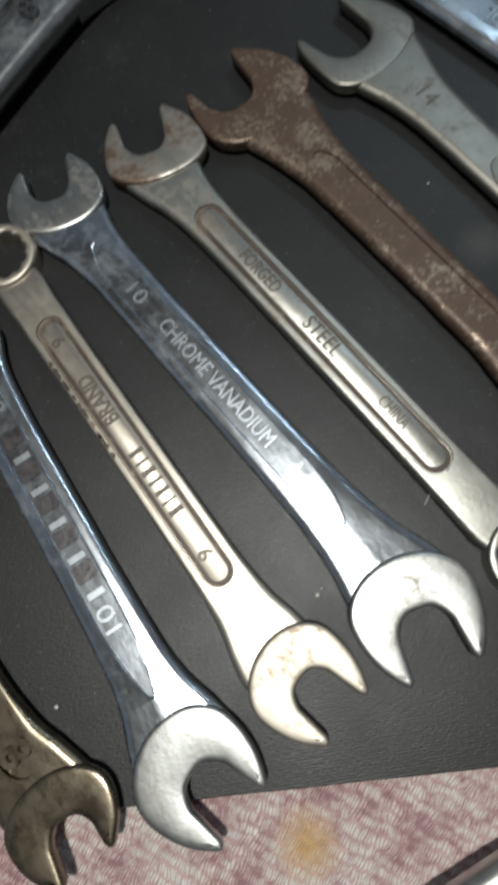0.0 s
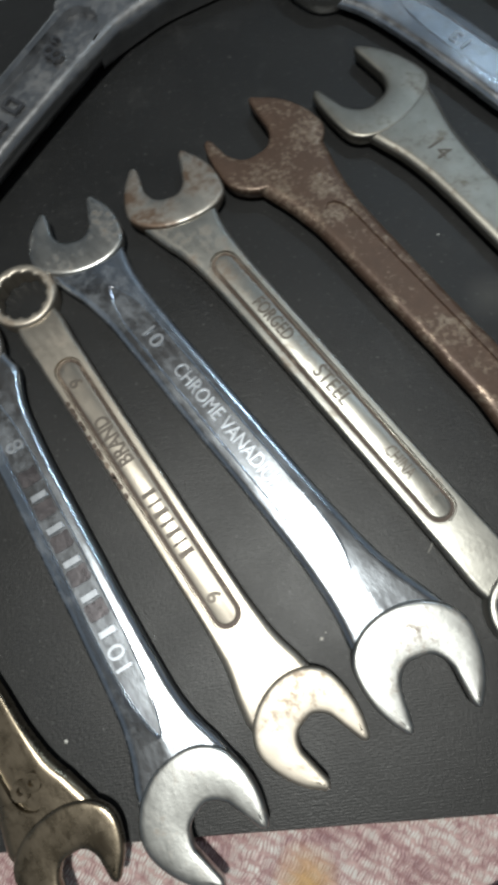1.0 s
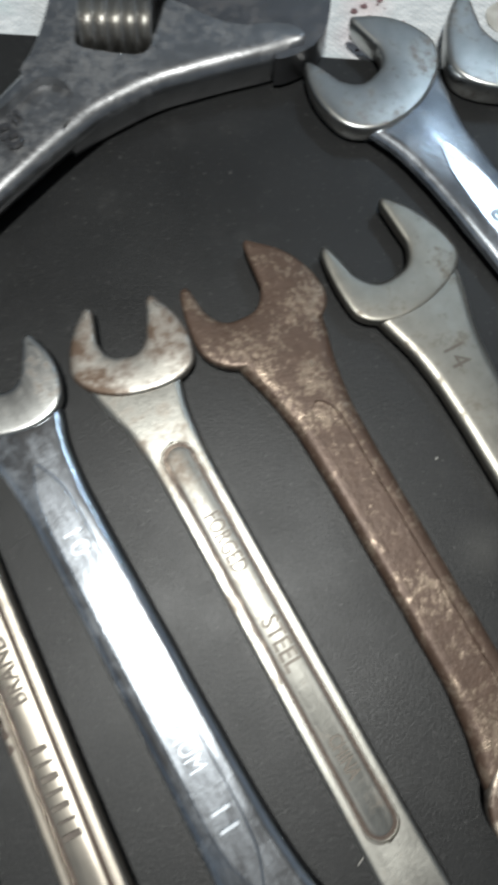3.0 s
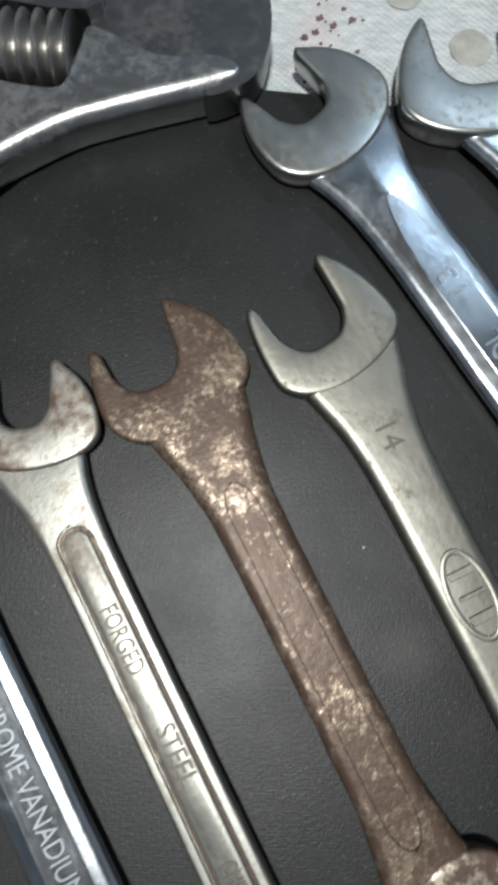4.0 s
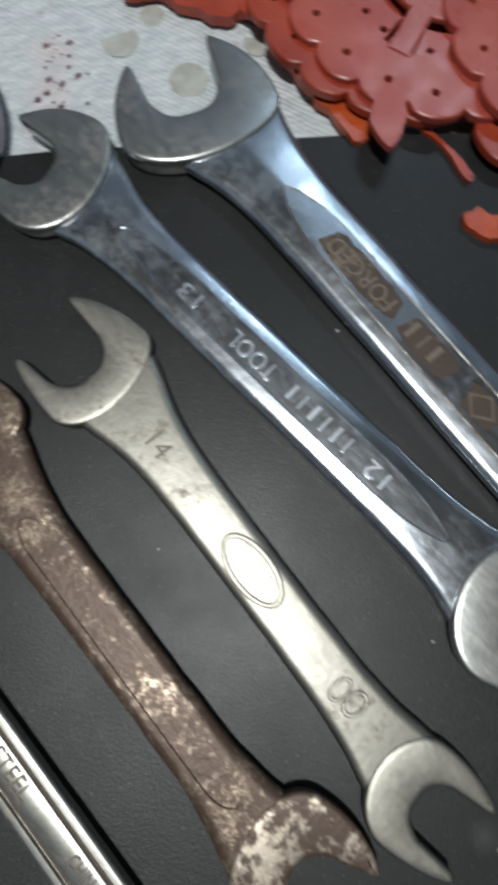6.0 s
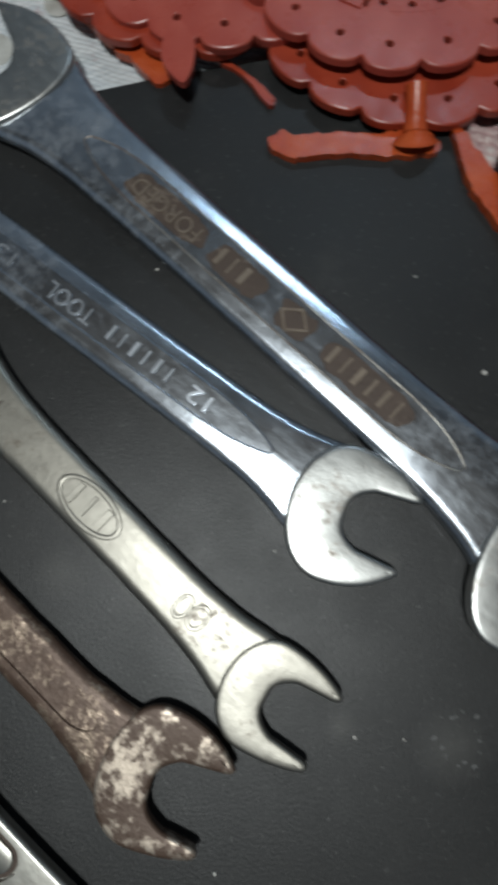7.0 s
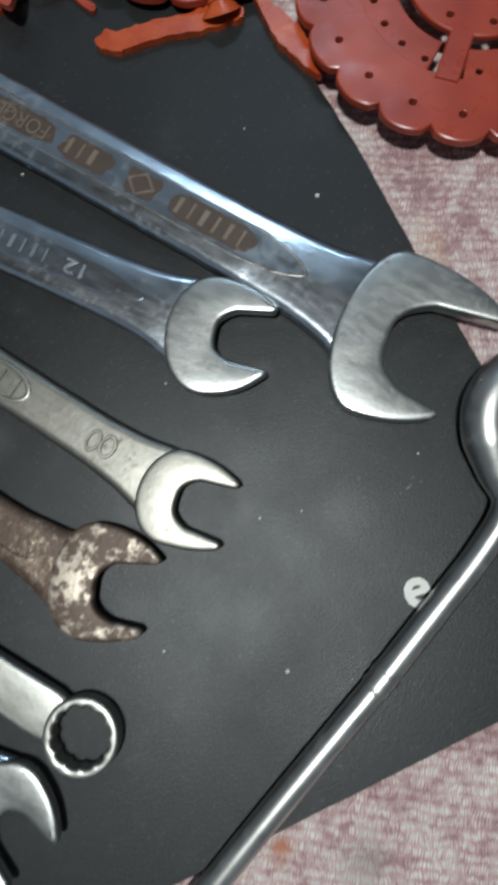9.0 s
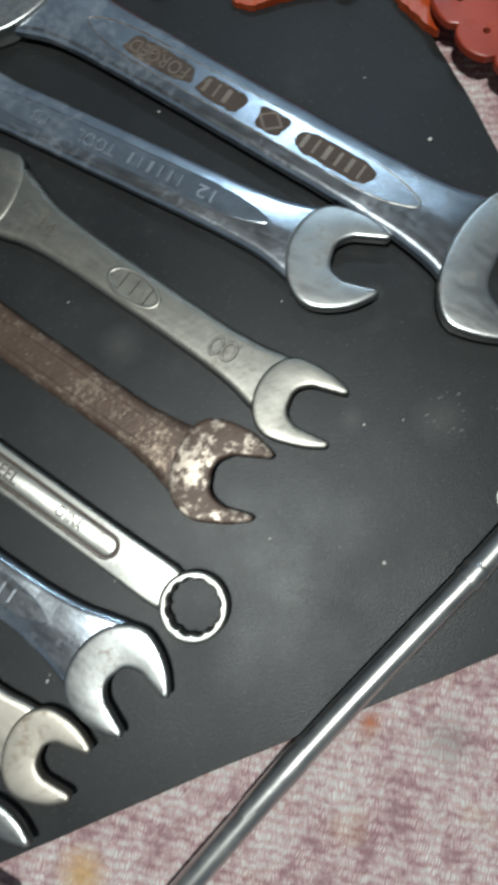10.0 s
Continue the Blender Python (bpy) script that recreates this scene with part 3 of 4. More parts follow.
top, L = wrench("open_end_wrench", "chrome vanadium double open-end wrench marked 10 and 11", (-4.25, 9.45), (1.72, -0.50),
                [("open", (-4.26, 9.45), 96.3, 1.06, 1.2, 0.96, 0.97, 1.12, 0.45, 0.85), ("open", (1.69, -0.52), -77.5, 1.16, 1.22, 1.08, 1.13, 1.14, 0.47, 1.0)], (CHROME, CHROME_FACE),
                (0.54, 0.59, 0.62), (0.85, 0.95), 0.44, 0.13, recess=(1.6, 9.65, 0.30, 0.0, 1.1, True), reach=(2.0, 2.6), crown=0.18)
recess_line(top, 1.6, 9.65, 0.31, 1.1, 0.434, CHROME)
letters("10", 0.36, 3.18, 0.0, 0.42, MARKS, top, height=0.05, span=0.45)
letters("CHROME VANADIUM", 0.34, 5.85, 0.0, 0.42, MARKS, top, height=0.05, span=3.45)
letters("11", 0.36, 8.43, 0.0, 0.42, MARKS, top, height=0.05, span=0.36)

top, L = wrench("combination_wrench", "worn forged steel combination wrench, open end and ring end", (-1.94, 10.2), (3.9, 0.0),
                [("open", (-1.94, 10.19), 96.7, 1.02, 1.36, 1.0, 1.07, 1.21, 0.46, 0.78), ("ring", (3.92, 0.03), 0.80, 0.56, 0.46)], (STEEL, STEEL_FACE, STEEL),
                (0.50, 0.50, 0.50), (0.78, 0.55), 0.42, 0.1, recess=(1.95, 9.6, 0.32, 0.08, 0.32, False), panel=(2.05, 9.5, 0.23, 0.02))
letters("FORGED", 0.32, 4.03, 0.0, 0.395, ETCH, top, height=0.02, span=1.18, bold=0.022)
letters("STEEL", 0.34, 6.02, 0.0, 0.395, ETCH, top, height=0.02, span=1.0, bold=0.022)
letters("CHINA", 0.27, 8.13, 0.0, 0.395, ETCH, top, height=0.02, span=0.75, bold=0.022)

top, L = wrench("open_end_wrench", "brown rusted double open-end wrench with pitted jaws", (0.84, 11.0), (5.56, 2.47),
                [("open", (0.33, 11.01), 115.7, 1.05, 1.75, 1.3, 1.06, 1.49, 0.432, 1.0), ("open", (5.54, 2.47), -36.7, 1.40, 1.05, 1.25, 1.36, 1.14, 0.46, 1.0)], (RUST, RUST, RUST_FACE),
                (0.58, 0.56, 0.56), (0.92, 0.82), 0.44, 0.16, recess=(1.9, 8.3, 0.27, 0.045, 0.6, False), reach=(2.6, 2.0), wobble=0.03, dip=0.0)

top, L = wrench("open_end_wrench", "dull grey double open-end wrench with an oval emblem", (3.64, 11.95), (8.12, 3.23),
                [("open", (3.37, 11.95), 124.2, 1.15, 1.45, 1.38, 1.31, 1.55, 0.408, 0.85), ("open", (7.99, 3.23), -48.2, 1.06, 1.0, 1.08, 1.21, 1.21, 0.42, 0.9)], (DULL, DULL),
                (0.56, 0.56, 0.56), (0.92, 0.78), 0.40, 0.13, reach=(2.6, 2.2), dip=0.01)
n = 40
part("emblem_rim", plate([(4.87 + 0.82 * math.cos(i / n * math.tau), 0.42 * math.sin(i / n * math.tau)) for i in range(n)], 0.36, 0.435, 0.025, 2,
                         hole=[(4.87 + 0.71 * math.cos(i / n * math.tau), 0.31 * math.sin(i / n * math.tau)) for i in range(n)]), DULL, top)
cells([4.48, 4.87, 5.26], 0.0, 0.40, 0.46, DULL, top, height=0.045)
n = 24
part("number_ring", plate([(7.85 + 0.2 * math.cos(i / n * math.tau), 0.02 + 0.28 * math.sin(i / n * math.tau)) for i in range(n)], 0.36, 0.43, 0.02, 1,
                          hole=[(7.85 + 0.12 * math.cos(i / n * math.tau), 0.02 + 0.19 * math.sin(i / n * math.tau)) for i in range(n)]), DULL, top)
part("number_ring", plate([(7.5 + 0.17 * math.cos(i / n * math.tau), -0.03 + 0.27 * math.sin(i / n * math.tau)) for i in range(n)], 0.36, 0.422, 0.02, 1,
                          hole=[(7.5 + 0.1 * math.cos(i / n * math.tau), -0.03 + 0.19 * math.sin(i / n * math.tau)) for i in range(n)]), DULL, top)
letters("14", 0.42, 1.85, 0.0, 0.385, ETCH, top, height=0.025)

top, L = wrench("open_end_wrench", "polished chrome double open-end wrench marked 12 and 13", (3.42, 16.5), (10.6, 5.95),
                [("open", (3.13, 16.52), 137.4, 1.38, 1.6, 1.3, 1.29, 1.34, 0.52, 1.15), ("open", (10.5, 5.93), -39.7, 1.31, 1.37, 1.2, 1.29, 1.27, 0.50, 1.12)], (CHROME, CHROME_FACE),
                (0.66, 0.71, 0.71), (1.05, 1.02), 0.48, 0.14, recess=(1.9, 10.9, 0.34, 0.0, 1.6, True), dip=0.06, reach=(2.6, 2.4), crown=0.2)
recess_line(top, 1.9, 10.9, 0.33, 1.6, 0.474, CHROME)
letters("13", 0.36, 4.0, 0.0, 0.46, MARKS, top, height=0.05, flip=True, span=0.5)
letters("TOOL", 0.38, 5.76, 0.0, 0.46, MARKS, top, height=0.05, flip=True, span=1.2)
cells([6.85 + k * 0.3 for k in range(6)], 0.0, 0.46, 0.34, MARKS, top, height=0.045)
letters("12", 0.36, 9.17, 0.0, 0.46, MARKS, top, height=0.05, flip=True, span=0.5)

top, L = wrench("open_end_wrench", "large chrome double open-end wrench with rust in its stamped recess", (6.82, 17.4), (13.98, 3.88),
                [("open", (6.37, 17.31), 99.7, 1.68, 1.92, 1.68, 1.6, 1.74, 0.60, 1.1), ("open", (13.57, 3.85), -52.0, 1.99, 1.75, 2.12, 2.25, 1.5, 0.60, 1.12)], (CHROME, CHROME_FACE),
                (0.84, 0.84, 0.85), (1.25, 1.3), 0.56, 0.15, recess=(2.5, 12.9, 0.43, 0.0, 1.3, True), reach=(2.8, 2.8), crown=0.2)
recess_line(top, 2.5, 12.9, 0.42, 1.5, 0.552, STEEL_FACE)
for s0, s1 in ((3.9, 6.05), (6.3, 7.7), (8.12, 8.98), (9.38, 11.55)):
    n = 60
    pts = []
    for i in range(n):
        t = i / n * math.tau
        x = (s0 + s1) / 2 + (s1 - s0) / 2 * math.copysign(abs(math.cos(t)) ** 0.4, math.cos(t))
        y = 0.31 * math.copysign(abs(math.sin(t)) ** 0.45, math.sin(t))
        pts.append((x + 0.13 * noise.noise(Vector((x * 3, y * 4, s0))), y + 0.06 * noise.noise(Vector((x * 6, y * 6, s1)))))
    part("rust_patch", plate(pts, 0.48, 0.566, 0.008, 1), GRIME, top)
    if s0 in (6.3, 9.38):
        cells([s0 + 0.22 + 0.33 * k for k in range(int((s1 - s0 - 0.15) / 0.33))], 0.0, 0.558, 0.40, GRIME_PALE, top, height=0.02)
letters("FORGED", 0.40, 4.97, 0.0, 0.562, GRIME_PALE, top, height=0.025, flip=True, span=1.85)
part("emblem", plate([(8.16, 0.0), (8.55, -0.32), (8.94, 0.0), (8.55, 0.32)], 0.50, 0.582, 0.015, 1, hole=[(8.26, 0.0), (8.55, -0.23), (8.84, 0.0), (8.55, 0.23)]), GRIME_PALE, top)


# ---- adjustable wrench ----
def adjustable():
    top = thing("adjustable_wrench", "cast steel adjustable wrench with a knurled worm, marked 8 inch", "wrench", pose(0, 0, 0))
    a, b = Vector((-9.69, 8.33)), Vector((-2.9, 16.22))
    d = b - a
    bm = shank(d.length, 0.84, 0.84, 0.86, 0.9, 0.95, 0.9, 0.05, 0.24, recess=(0.8, 9.85, 0.50, 0.18, 0.50, False), under=0.3)
    bmesh.ops.transform(bm, matrix=pose(a.x, a.y, 0, 0, 0, math.degrees(math.atan2(d.y, d.x))), verts=bm.verts)
    part("handle", bm, CAST, top)
    body = [(-3.18, 14.66), (-2.75, 14.99), (-2.3, 15.3), (-1.47, 15.8), (-0.75, 16.08), (-0.05, 16.32), (0.6, 16.52), (1.18, 16.72), (1.62, 16.98), (1.5, 17.3), (0.95, 17.42), (0.3, 17.34),
            (-0.3, 17.5), (-0.9, 17.82), (-1.3, 17.92), (-1.42, 17.5), (-1.55, 17.0), (-1.72, 16.6), (-2.2, 16.58), (-2.75, 16.66), (-3.08, 16.78), (-3.1, 17.2), (-3.1, 17.9), (-3.12, 18.5), (-3.4, 18.66),
            (-3.72, 18.5), (-3.76, 17.84), (-3.86, 17.2), (-4.0, 16.6), (-4.2, 16.12), (-3.98, 15.9), (-3.62, 15.98), (-3.28, 15.8), (-3.08, 15.5), (-3.1, 15.2), (-3.18, 15.0), (-3.3, 14.82)]
    rounds = [0.08 + (0.15 + 0.09 * smoothstep(i / 10)) * smoothstep((34 - i) / 6) for i in range(4 * len(body))]
    part("body", plate(spline(body, 4), 0.06, 0.893, 0.11, 6, under=1.0, rounds=rounds), CAST, top)
    hook = [(-0.9, 17.4), (0.3, 17.1), (1.5, 16.8), (2.05, 17.4), (2.2, 18.4), (1.95, 19.6), (1.38, 20.5), (1.22, 20.45), (0.95, 19.6), (0.5, 19.05), (-0.2, 18.88), (-1.0, 19.1), (-1.3, 18.2)]
    part("fixed_jaw", rounded_slab(spline(hook, 4), 0.1, 0.74, 0.09, 3), CAST_DARK, top)
    part("end_notch", rounded_slab(spline([(1.0, 16.6), (1.35, 17.4), (1.85, 17.8), (2.12, 17.6), (1.8, 16.95)], 4), 0.1, 0.77, 0.12, 3), CAST_DARK, top)
    slide = [(-3.7, 18.7), (-1.3, 18.15), (-1.1, 19.0), (-1.5, 20.2), (-2.4, 21.6), (-3.8, 21.3)]
    part("sliding_jaw", rounded_slab(spline(slide, 3), 0.1, 0.98, 0.12), CAST_DARK, top)
    worm_axis = [(-3.0 + 1.45 * k / 60, 17.45, 0.62) for k in range(61)]
    radii = [0.60 + 0.14 * math.cos(k / 60 * math.tau * 5) for k in range(61)]
    part("worm_screw", tube(worm_axis, radii, 48), ROD, top, "dark knurled worm screw")
    ang = math.degrees(math.atan2(d.y, d.x))
    letters("8\"", 0.62, *(a + d * 0.812), 0.75, CAST_DARK, top, height=0.09, angle=ang)
    for k in range(6):
        p = a + d * (0.63 - 0.066 * k)
        q = plate(turned([(-0.2, -0.26), (0.2, -0.26), (0.2, 0.26), (-0.2, 0.26)], ang, p.x, p.y), 0.75, 0.80, 0.02, 1,
                  hole=turned([(-0.09, -0.15), (0.09, -0.15), (0.09, 0.15), (-0.09, 0.15)], ang, p.x, p.y))
        part("stamped_bar", q, CAST_DARK, top)


adjustable()


# ---- bent chrome handle ----
def bent_handle():
    top = thing("bent_handle_bar", "chromed bent round handle bar lying over the mat edge", "tool handle", pose(0.0004, -0.0006, 0))
    run = [(-4.0, -7.15, 0.13), (0.0, -5.52, 0.16), (5.0, -3.56, 0.26), (9.7, -1.95, 0.31)]
    part("rod", tube(spline(run, 8, closed=False), [0.268] * 25, 28), ROD, top)
    run = [(9.7, -1.95, 0.31), (11.4, -1.32, 0.34), (12.8, -0.78, 0.4), (13.68, -0.25, 0.5), (13.9, 0.5, 0.58), (14.18, 1.3, 0.66), (14.65, 1.8, 0.72), (15.4, 1.95, 0.76), (16.4, 1.8, 0.8)]
    part("rod_end", tube(spline(run, 8, closed=False), [0.282] * 25 + [min(0.282 + 0.018 * k, 0.5) for k in range(40)], 28), ROD, top, "brighter cranked end of the bar")
    e = Vector((4.7, 1.75, 0.1)).normalized()
    low = Vector((4.55, -3.72, 0.25))
    part("taper", tube([tuple(low + e * k) for k in (-1.6, -0.5, -0.1, 0.18, 0.3)], [0.269, 0.29, 0.294, 0.276, 0.269], 28), ROD, top)
    d = Vector((4.7, 1.68, 0.06)).normalized()
    at = Vector((9.7, -1.95, 0.31))
    part("joint", tube([tuple(at + d * k) for k in (-0.24, -0.14, 0.0, 0.14, 0.24)], [0.272, 0.305, 0.278, 0.305, 0.284], 28), ROD, top)


bent_handle()


# ---- red plastic ----
def pierced(out, holes, z0, z1, edge, steps=2):
    """A flat piece with the outline out (counter-clockwise), holes right through it and rounded upper edges."""
    bm = bmesh.new()
    lows, tops = [], []
    for k, loop in enumerate([out] + holes):
        sign, ins, n = (1 if k == 0 else -1), normals(loop), len(loop)
        e = edge if k == 0 else edge * 0.5
        rings = [[bm.verts.new((x, y, z0)) for x, y in loop]]
        for j in range(steps + 1):
            a = j / steps * math.pi / 2
            off = sign * e * (1 - math.cos(a))
            rings.append([bm.verts.new((p[0] + q.x * off, p[1] + q.y * off, z1 - e + e * math.sin(a))) for p, q in zip(loop, ins)])
        for r0, r1 in zip(rings, rings[1:]):
            for i in range(n):
                bm.faces.new((r0[i], r0[(i + 1) % n], r1[(i + 1) % n], r1[i]))
        for ring, store in ((rings[0], lows), (rings[-1], tops)):
            store += [bm.edges.get((ring[i], ring[(i + 1) % n])) for i in range(n)]
    for edges, up in ((lows, -1), (tops, 1)):
        bmesh.ops.triangle_fill(bm, use_beauty=True, edges=edges, normal=(0, 0, up))
    return bm


def round_loop(x, y, r, n=12):
    return [(x + r * math.cos(i / n * math.tau), y + r * math.sin(i / n * math.tau)) for i in range(n)]


def scalloped_disc(label, centre, z, R, count, tilt, spin, mat, foot, group="red plastic trays"):
    """A plastic tray on a foot ring: scalloped rim with a hole in each lobe, a sunken pierced band in arcs, a pierced hub and spokes."""
    top = thing("plastic_tray", label, "tray", pose(centre[0] * CM, centre[1] * CM, z * CM, tilt[0], tilt[1], spin), group)
    n = count * 10
    out = []
    for i in range(n):
        t = i / n * math.tau
        r = R + R * 0.068 * (abs(math.sin(count * t / 2)) ** 0.52 - 0.6) + 0.05 * noise.noise(Vector((4 * math.cos(t), 4 * math.sin(t), R + spin)))
        out.append((r * math.cos(t), r * math.sin(t)))
    spots = [(k + 0.5) / count * math.tau + 0.03 * noise.noise(Vector((k * 1.7, spin, 0))) for k in range(count)]
    holes = [round_loop(0.87 * R * math.cos(t), 0.87 * R * math.sin(t), 0.085) for t in spots]
    part("rim", pierced(out, [round_loop(0, 0, R * 0.67, 90)] + holes, -0.03, 0.16, 0.045), mat, top, sharp=12)
    part("hub", pierced(round_loop(0, 0, R * 0.42, 60), [round_loop(0, 0, R * 0.13, 30)] + [round_loop(0.335 * R * math.cos(k / 9 * math.tau), 0.335 * R * math.sin(k / 9 * math.tau), 0.085) for k in range(9)], 0.06, 0.19, 0.05), mat, top, sharp=12)
    for k in range(5):
        ts = np.linspace(radians(k * 72 + 7), radians(k * 72 + 62), 16)
        pts = [(R * 0.672 * math.cos(t), R * 0.672 * math.sin(t)) for t in ts] + [(R * 0.475 * math.cos(t), R * 0.475 * math.sin(t)) for t in ts[::-1]]
        part("band", pierced(pts, [round_loop(0.605 * R * math.cos(t), 0.605 * R * math.sin(t), 0.08) for t in ts[2:15:4]], 0.0, 0.09, 0.03), mat, top, sharp=12)
        part("spoke", plate(turned([(R * 0.40, -0.27), (R * 0.70, -0.27), (R * 0.70, 0.27), (R * 0.40, 0.27)], k * 72), 0.05, 0.2, 0.04, 1), mat, top)
    part("foot_ring", plate(round_loop(0, 0, R * 0.70, 60), -foot, 0.08, 0.02, 1, hole=round_loop(0, 0, R * 0.665, 60)), mat, top)
    return top


scalloped_disc("red-brown plastic tray with a scalloped pierced rim", (20.05, 10.06), 0.48, 4.22, 20, (0, 0), 4, RED, 0.66)
scalloped_disc("red-brown plastic tray lying on the mat's far corner", (16.3, 17.0), 0.26, 4.05, 19, (0, 0), 3, RED, 0.26)
scalloped_disc("faded red plastic tray stacked on another tray", (16.25, 18.0), 0.68, 4.0, 19, (0, 0), 8, RED_PALE, 0.24)
scalloped_disc("red-brown plastic tray lying on the white cloth", (12.1, 20.3), 0.2, 3.95, 19, (0, 2), 5, RED, 0.3)
scalloped_disc("faded red plastic tray stacked askew", (12.8, 20.0), 0.62, 3.9, 19, (2, -2), 14, RED_PALE, 0.3)
scalloped_disc("red-brown plastic tray at the back of the pile", (20.3, 17.6), 0.6, 4.0, 19, (0, -2), 11, RED, 0.75)


def scrap(name, label, ctrl, z0, z1, mat, per=6, ragged=0.05):
    """A torn flat bit of plastic with a ragged outline."""
    pts = [(x + ragged * noise.noise(Vector((x * 6, y * 6, 1))), y + ragged * noise.noise(Vector((x * 6, y * 6, 5)))) for x, y in spline(ctrl, per)]
    bm = rounded_slab(pts, z0, z1, min(0.04, (z1 - z0) * 0.4), 2)
    for v in bm.verts:
        v.co.z += 0.05 * (noise.noise(Vector((v.co.x * 2, v.co.y * 2, 3))) + 0.5) * (v.co.z > (z0 + z1) / 2)
    return tagged(part(name, bm, mat), label, "plastic scrap")


scrap("plastic_strip", "torn strip of orange-red plastic on the mat", [(11.7, 14.02), (12.09, 14.2), (12.4, 13.98), (13.24, 13.74), (14.28, 13.37), (14.9, 13.28), (15.2, 12.75), (14.9, 12.6), (14.21, 12.8), (12.83, 13.3), (12.06, 13.5)], 0.01, 0.16, ORANGE, ragged=0.11)
scrap("plastic_strip", "curled strip of orange-red plastic beside the mat", [(15.62, 13.0), (15.45, 11.8), (15.5, 11.1), (15.75, 10.2), (15.95, 10.45), (16.05, 11.4), (15.85, 12.4)], 0.01, 0.2, ORANGE, ragged=0.1)
scrap("plastic_sprue", "thin dark red plastic sprue on the mat", [(11.3, 16.45), (11.73, 15.87), (12.05, 14.95), (12.2, 15.1), (11.95, 15.7), (11.45, 16.45)], 0.01, 0.1, RED, ragged=0.03)
scrap("plastic_petal", "pink-red plastic petal shaped scrap", [(10.06, 16.3), (10.35, 15.61), (10.83, 16.32), (10.75, 17.03), (10.4, 17.0)], 0.55, 0.7, RED_PALE, ragged=0.02)
scrap("plastic_sheet", "torn sheet of orange-red plastic on the white cloth", [(8.5, 19.6), (8.7, 18.7), (9.05, 17.87), (9.57, 16.9), (9.95, 16.25), (10.4, 16.7), (10.6, 17.6), (10.4, 19.2), (9.4, 20.2)], -0.08, 0.12, ORANGE, ragged=0.14)
scrap("plastic_sheet", "torn sheet of red plastic on the white cloth", [(5.3, 21.2), (6.1, 21.0), (6.8, 20.4), (7.7, 20.0), (8.2, 20.4), (8.4, 21.3), (7.4, 22.4), (5.9, 22.6)], -0.08, 0.14, RED, ragged=0.16)
scrap("plastic_sheet", "curved torn band of red plastic on the white cloth", [(7.9, 20.1), (8.5, 19.6), (9.0, 18.6), (9.3, 17.6), (9.6, 17.7), (9.4, 18.9), (8.9, 20.0), (8.2, 20.5)], 0.1, 0.22, RED, ragged=0.1)
stem = thing("plastic_peg", "orange-red plastic peg with a flared foot on the mat", "plastic scrap", pose(0, 0, 0))
part("stem", tube([(14.72, 13.1, 0.3), (14.8, 13.35, 0.42), (14.9, 13.65, 0.56), (14.97, 13.9, 0.66)], [0.27, 0.23, 0.22, 0.24], 16), ORANGE, stem)
part("foot", tube([(14.7, 12.98, 0.17), (14.71, 13.02, 0.22), (14.73, 13.1, 0.3), (14.76, 13.2, 0.36)], [0.5, 0.42, 0.26, 0.2], 20), ORANGE, stem)


# ---- small things on the mat and the cloth ----
mark = letters("e", 0.9, 11.36, -0.9, 0.004, PRINT, mat, height=0.004, name="printed_letter", angle=-12, bold=0.035)


def crumb(x, y, size, z=0.0):
    bm = bmesh.new()
    bmesh.ops.create_icosphere(bm, subdivisions=1, radius=size)
    for v in bm.verts:
        v.co *= 0.7 + 0.6 * abs(noise.noise(v.co * 30 + Vector((x, y, 0))))
        v.co = Vector((v.co.x + x, v.co.y + y, max(v.co.z * 0.5 + size * 0.3, 0.0) + z))
    return tagged(part("crumb", bm, CRUMB), "tiny pale crumb lying on the black mat", "crumb", "crumbs on the mat")


for x, y, size in ((0.0, 0.0, 0.045), (14.21, 7.7, 0.07), (8.19, -1.0, 0.06), (6.12, 0.62, 0.04), (13.66, 10.11, 0.03), (12.92, 1.46, 0.035), (4.14, 8.33, 0.03), (8.53, 12.09, 0.04),
                   (10.15, 1.68, 0.03), (8.99, 5.67, 0.03), (9.3, 2.0, 0.04), (-5.15, -1.2, 0.05), (0.1, 0.1, 0.02), (11.9, 8.6, 0.02)):
    crumb(x, y, size)


tagged(part("fibre", tube([(2.36, 1.32, 0.02), (2.47, 1.47, 0.03), (2.6, 1.7, 0.02)], [0.008, 0.01, 0.006], 6), CRUMB), "short pale fibre lying on the black mat", "fibre")


def blot(name, label, x, y, r, mat_, z, category="stain"):
    pts = []
    for i in range(36):
        t = i / 36 * math.tau
        rr = r * (1 + (0.08 if r > 0.2 else 0.75) * noise.noise(Vector((2 * math.cos(t), 2 * math.sin(t), x + y))))
        pts.append((x + rr * math.cos(t), y + rr * math.sin(t)))
    return tagged(part(name, plate(pts, z - 0.02, z, 0.005, 1), mat_), label, category)


def cloth_height(x, y):
    return -0.2 + 0.13 * noise.noise(Vector((x * 0.35, y * 0.35, 0))) + 0.05 * noise.noise(Vector((x * 1.3, y * 1.3, 4)))


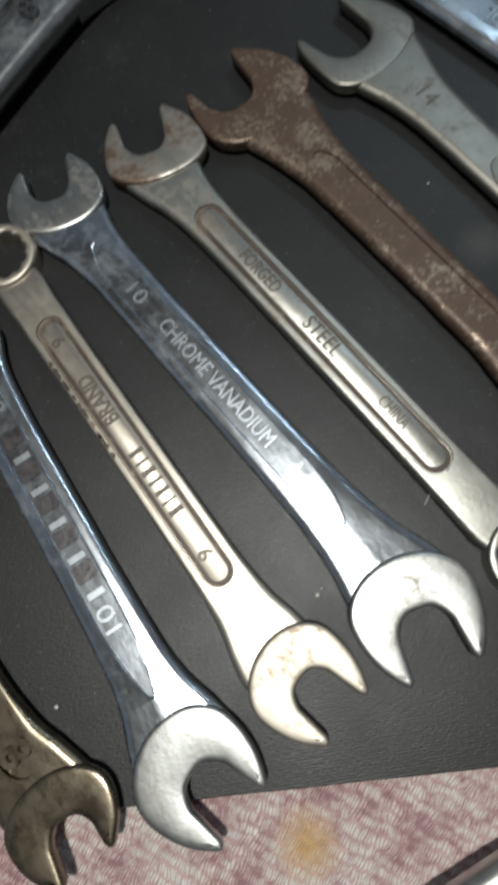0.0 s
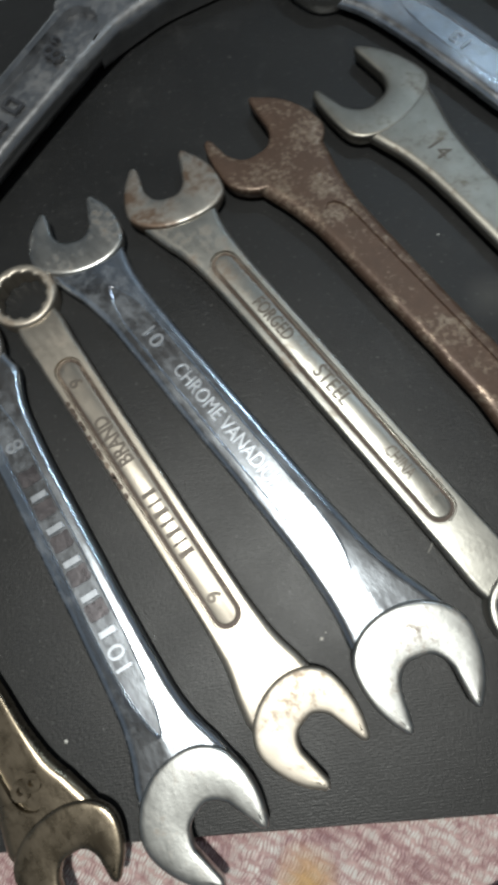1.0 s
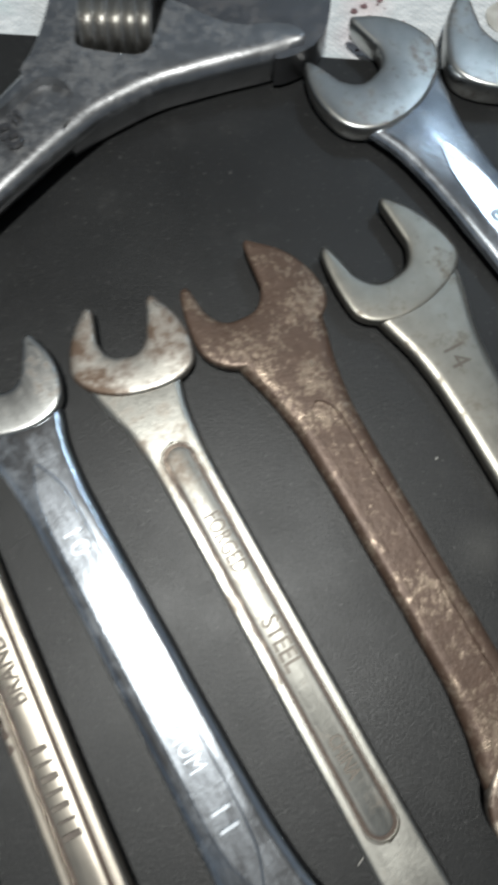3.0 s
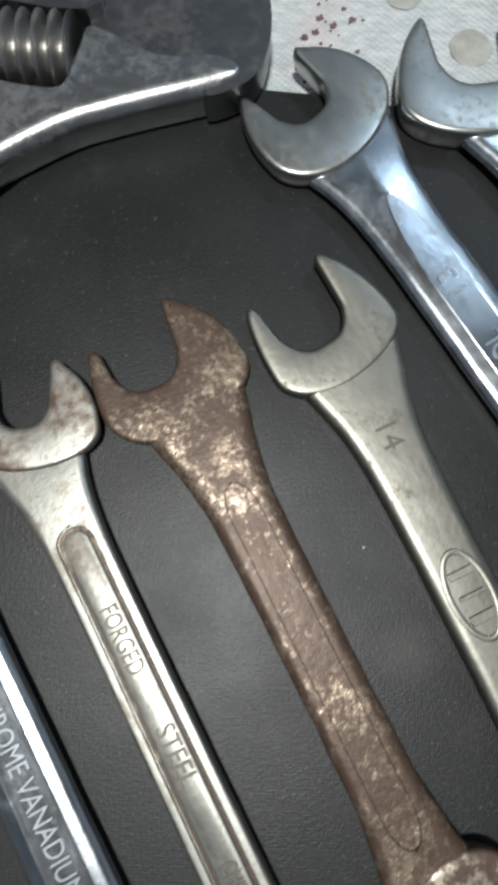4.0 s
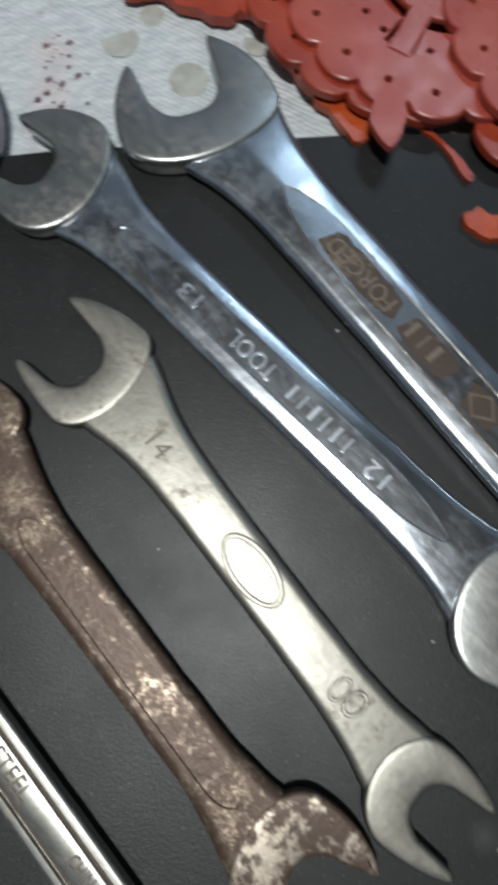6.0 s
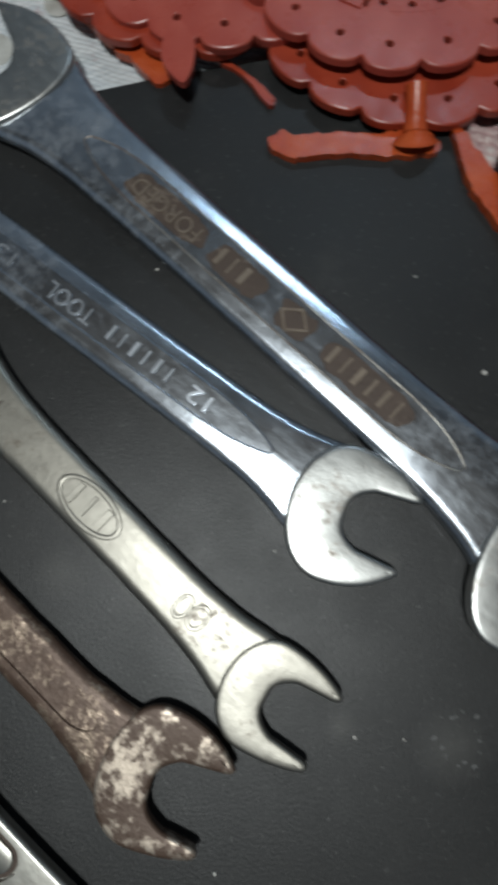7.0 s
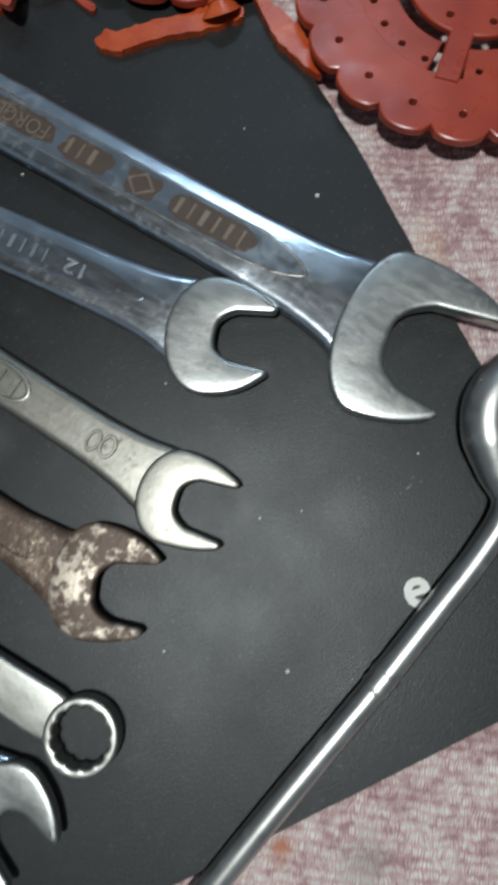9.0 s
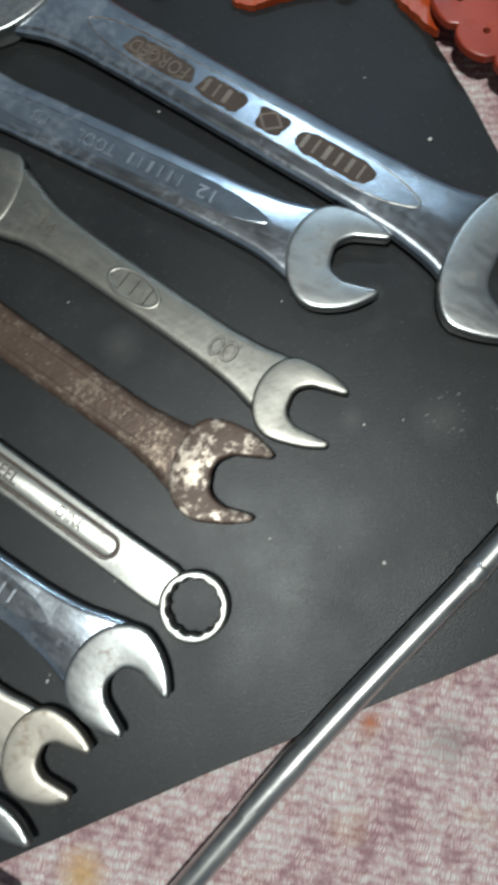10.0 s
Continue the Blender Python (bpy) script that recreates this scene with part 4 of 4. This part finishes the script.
for x, y, r in ((5.05, 20.2, 0.46), (6.48, 18.85, 0.46), (5.9, 20.75, 0.3), (8.3, 19.6, 0.4)):
    blot("stain", "round grey stain on the white cloth", x, y, r, STAIN, cloth_height(x, y) + 0.015)
DARK = plain("dark_red_spatter", (0.10, 0.06, 0.065), (0.24, 0.15, 0.16), 0.9, 300, spec=0.1)
for k in range(46):
    x, y = 3.35 + random.gauss(0, 0.27), 17.7 + 0.065 * k + random.gauss(0, 0.1)
    x += 0.25 * (k / 46) ** 2
    blot("spatter", "small dark red spatter on the white cloth", x, y, random.choice((0.018, 0.025, 0.035, 0.05, 0.075)), DARK, cloth_height(x, y) + 0.02)


# grime worn into the groove of the nickel wrench
for ob in [o for o in scene.objects if o.name.startswith("combination_wrench") and "nickel" in o.get("label", "")]:
    for k in range(14):
        x = 2.9 + k * 0.19 + random.uniform(-0.05, 0.05)
        pts = [(x + random.uniform(0.05, 0.13) * math.cos(t), -0.40 + 0.05 * math.sin(t) + random.uniform(-0.015, 0.015)) for t in np.linspace(0, math.tau, 9)[:-1]]
        part("grime_fleck", rounded_slab(pts, 0.30, 0.405, 0.01, 1), GRIME, ob)

# dust left in the print of a small ring on the mat
DUST = plain("pale_dust", (0.08, 0.08, 0.078), (0.15, 0.15, 0.147), 0.8, 900, spec=0.2)
print_ = thing("dust_print", "faint pale dust print of a small ring on the mat", "dust", pose(0, 0, 0))
for k in range(22):
    t = k / 15 * math.tau if k < 15 else 0
    cx, cy, rr = (11.1, 1.35, 0.48) if k < 15 else (12.05 + 0.1 * (k - 15), 1.0 + 0.09 * math.sin(k * 2.3), 0.0)
    rr *= random.uniform(0.7, 1.15)
    t += random.uniform(-0.25, 0.25)
    x, y, r = cx + rr * math.cos(t), cy + rr * math.sin(t), random.uniform(0.02, 0.07)
    pts = [(x + r * math.cos(a) * random.uniform(0.6, 1.2), y + 0.6 * r * math.sin(a) * random.uniform(0.6, 1.2)) for a in np.linspace(0, math.tau, 9)[:-1]]
    part("dust_speck", rounded_slab(pts, -0.02, 0.004, 0.001, 1), DUST, print_)
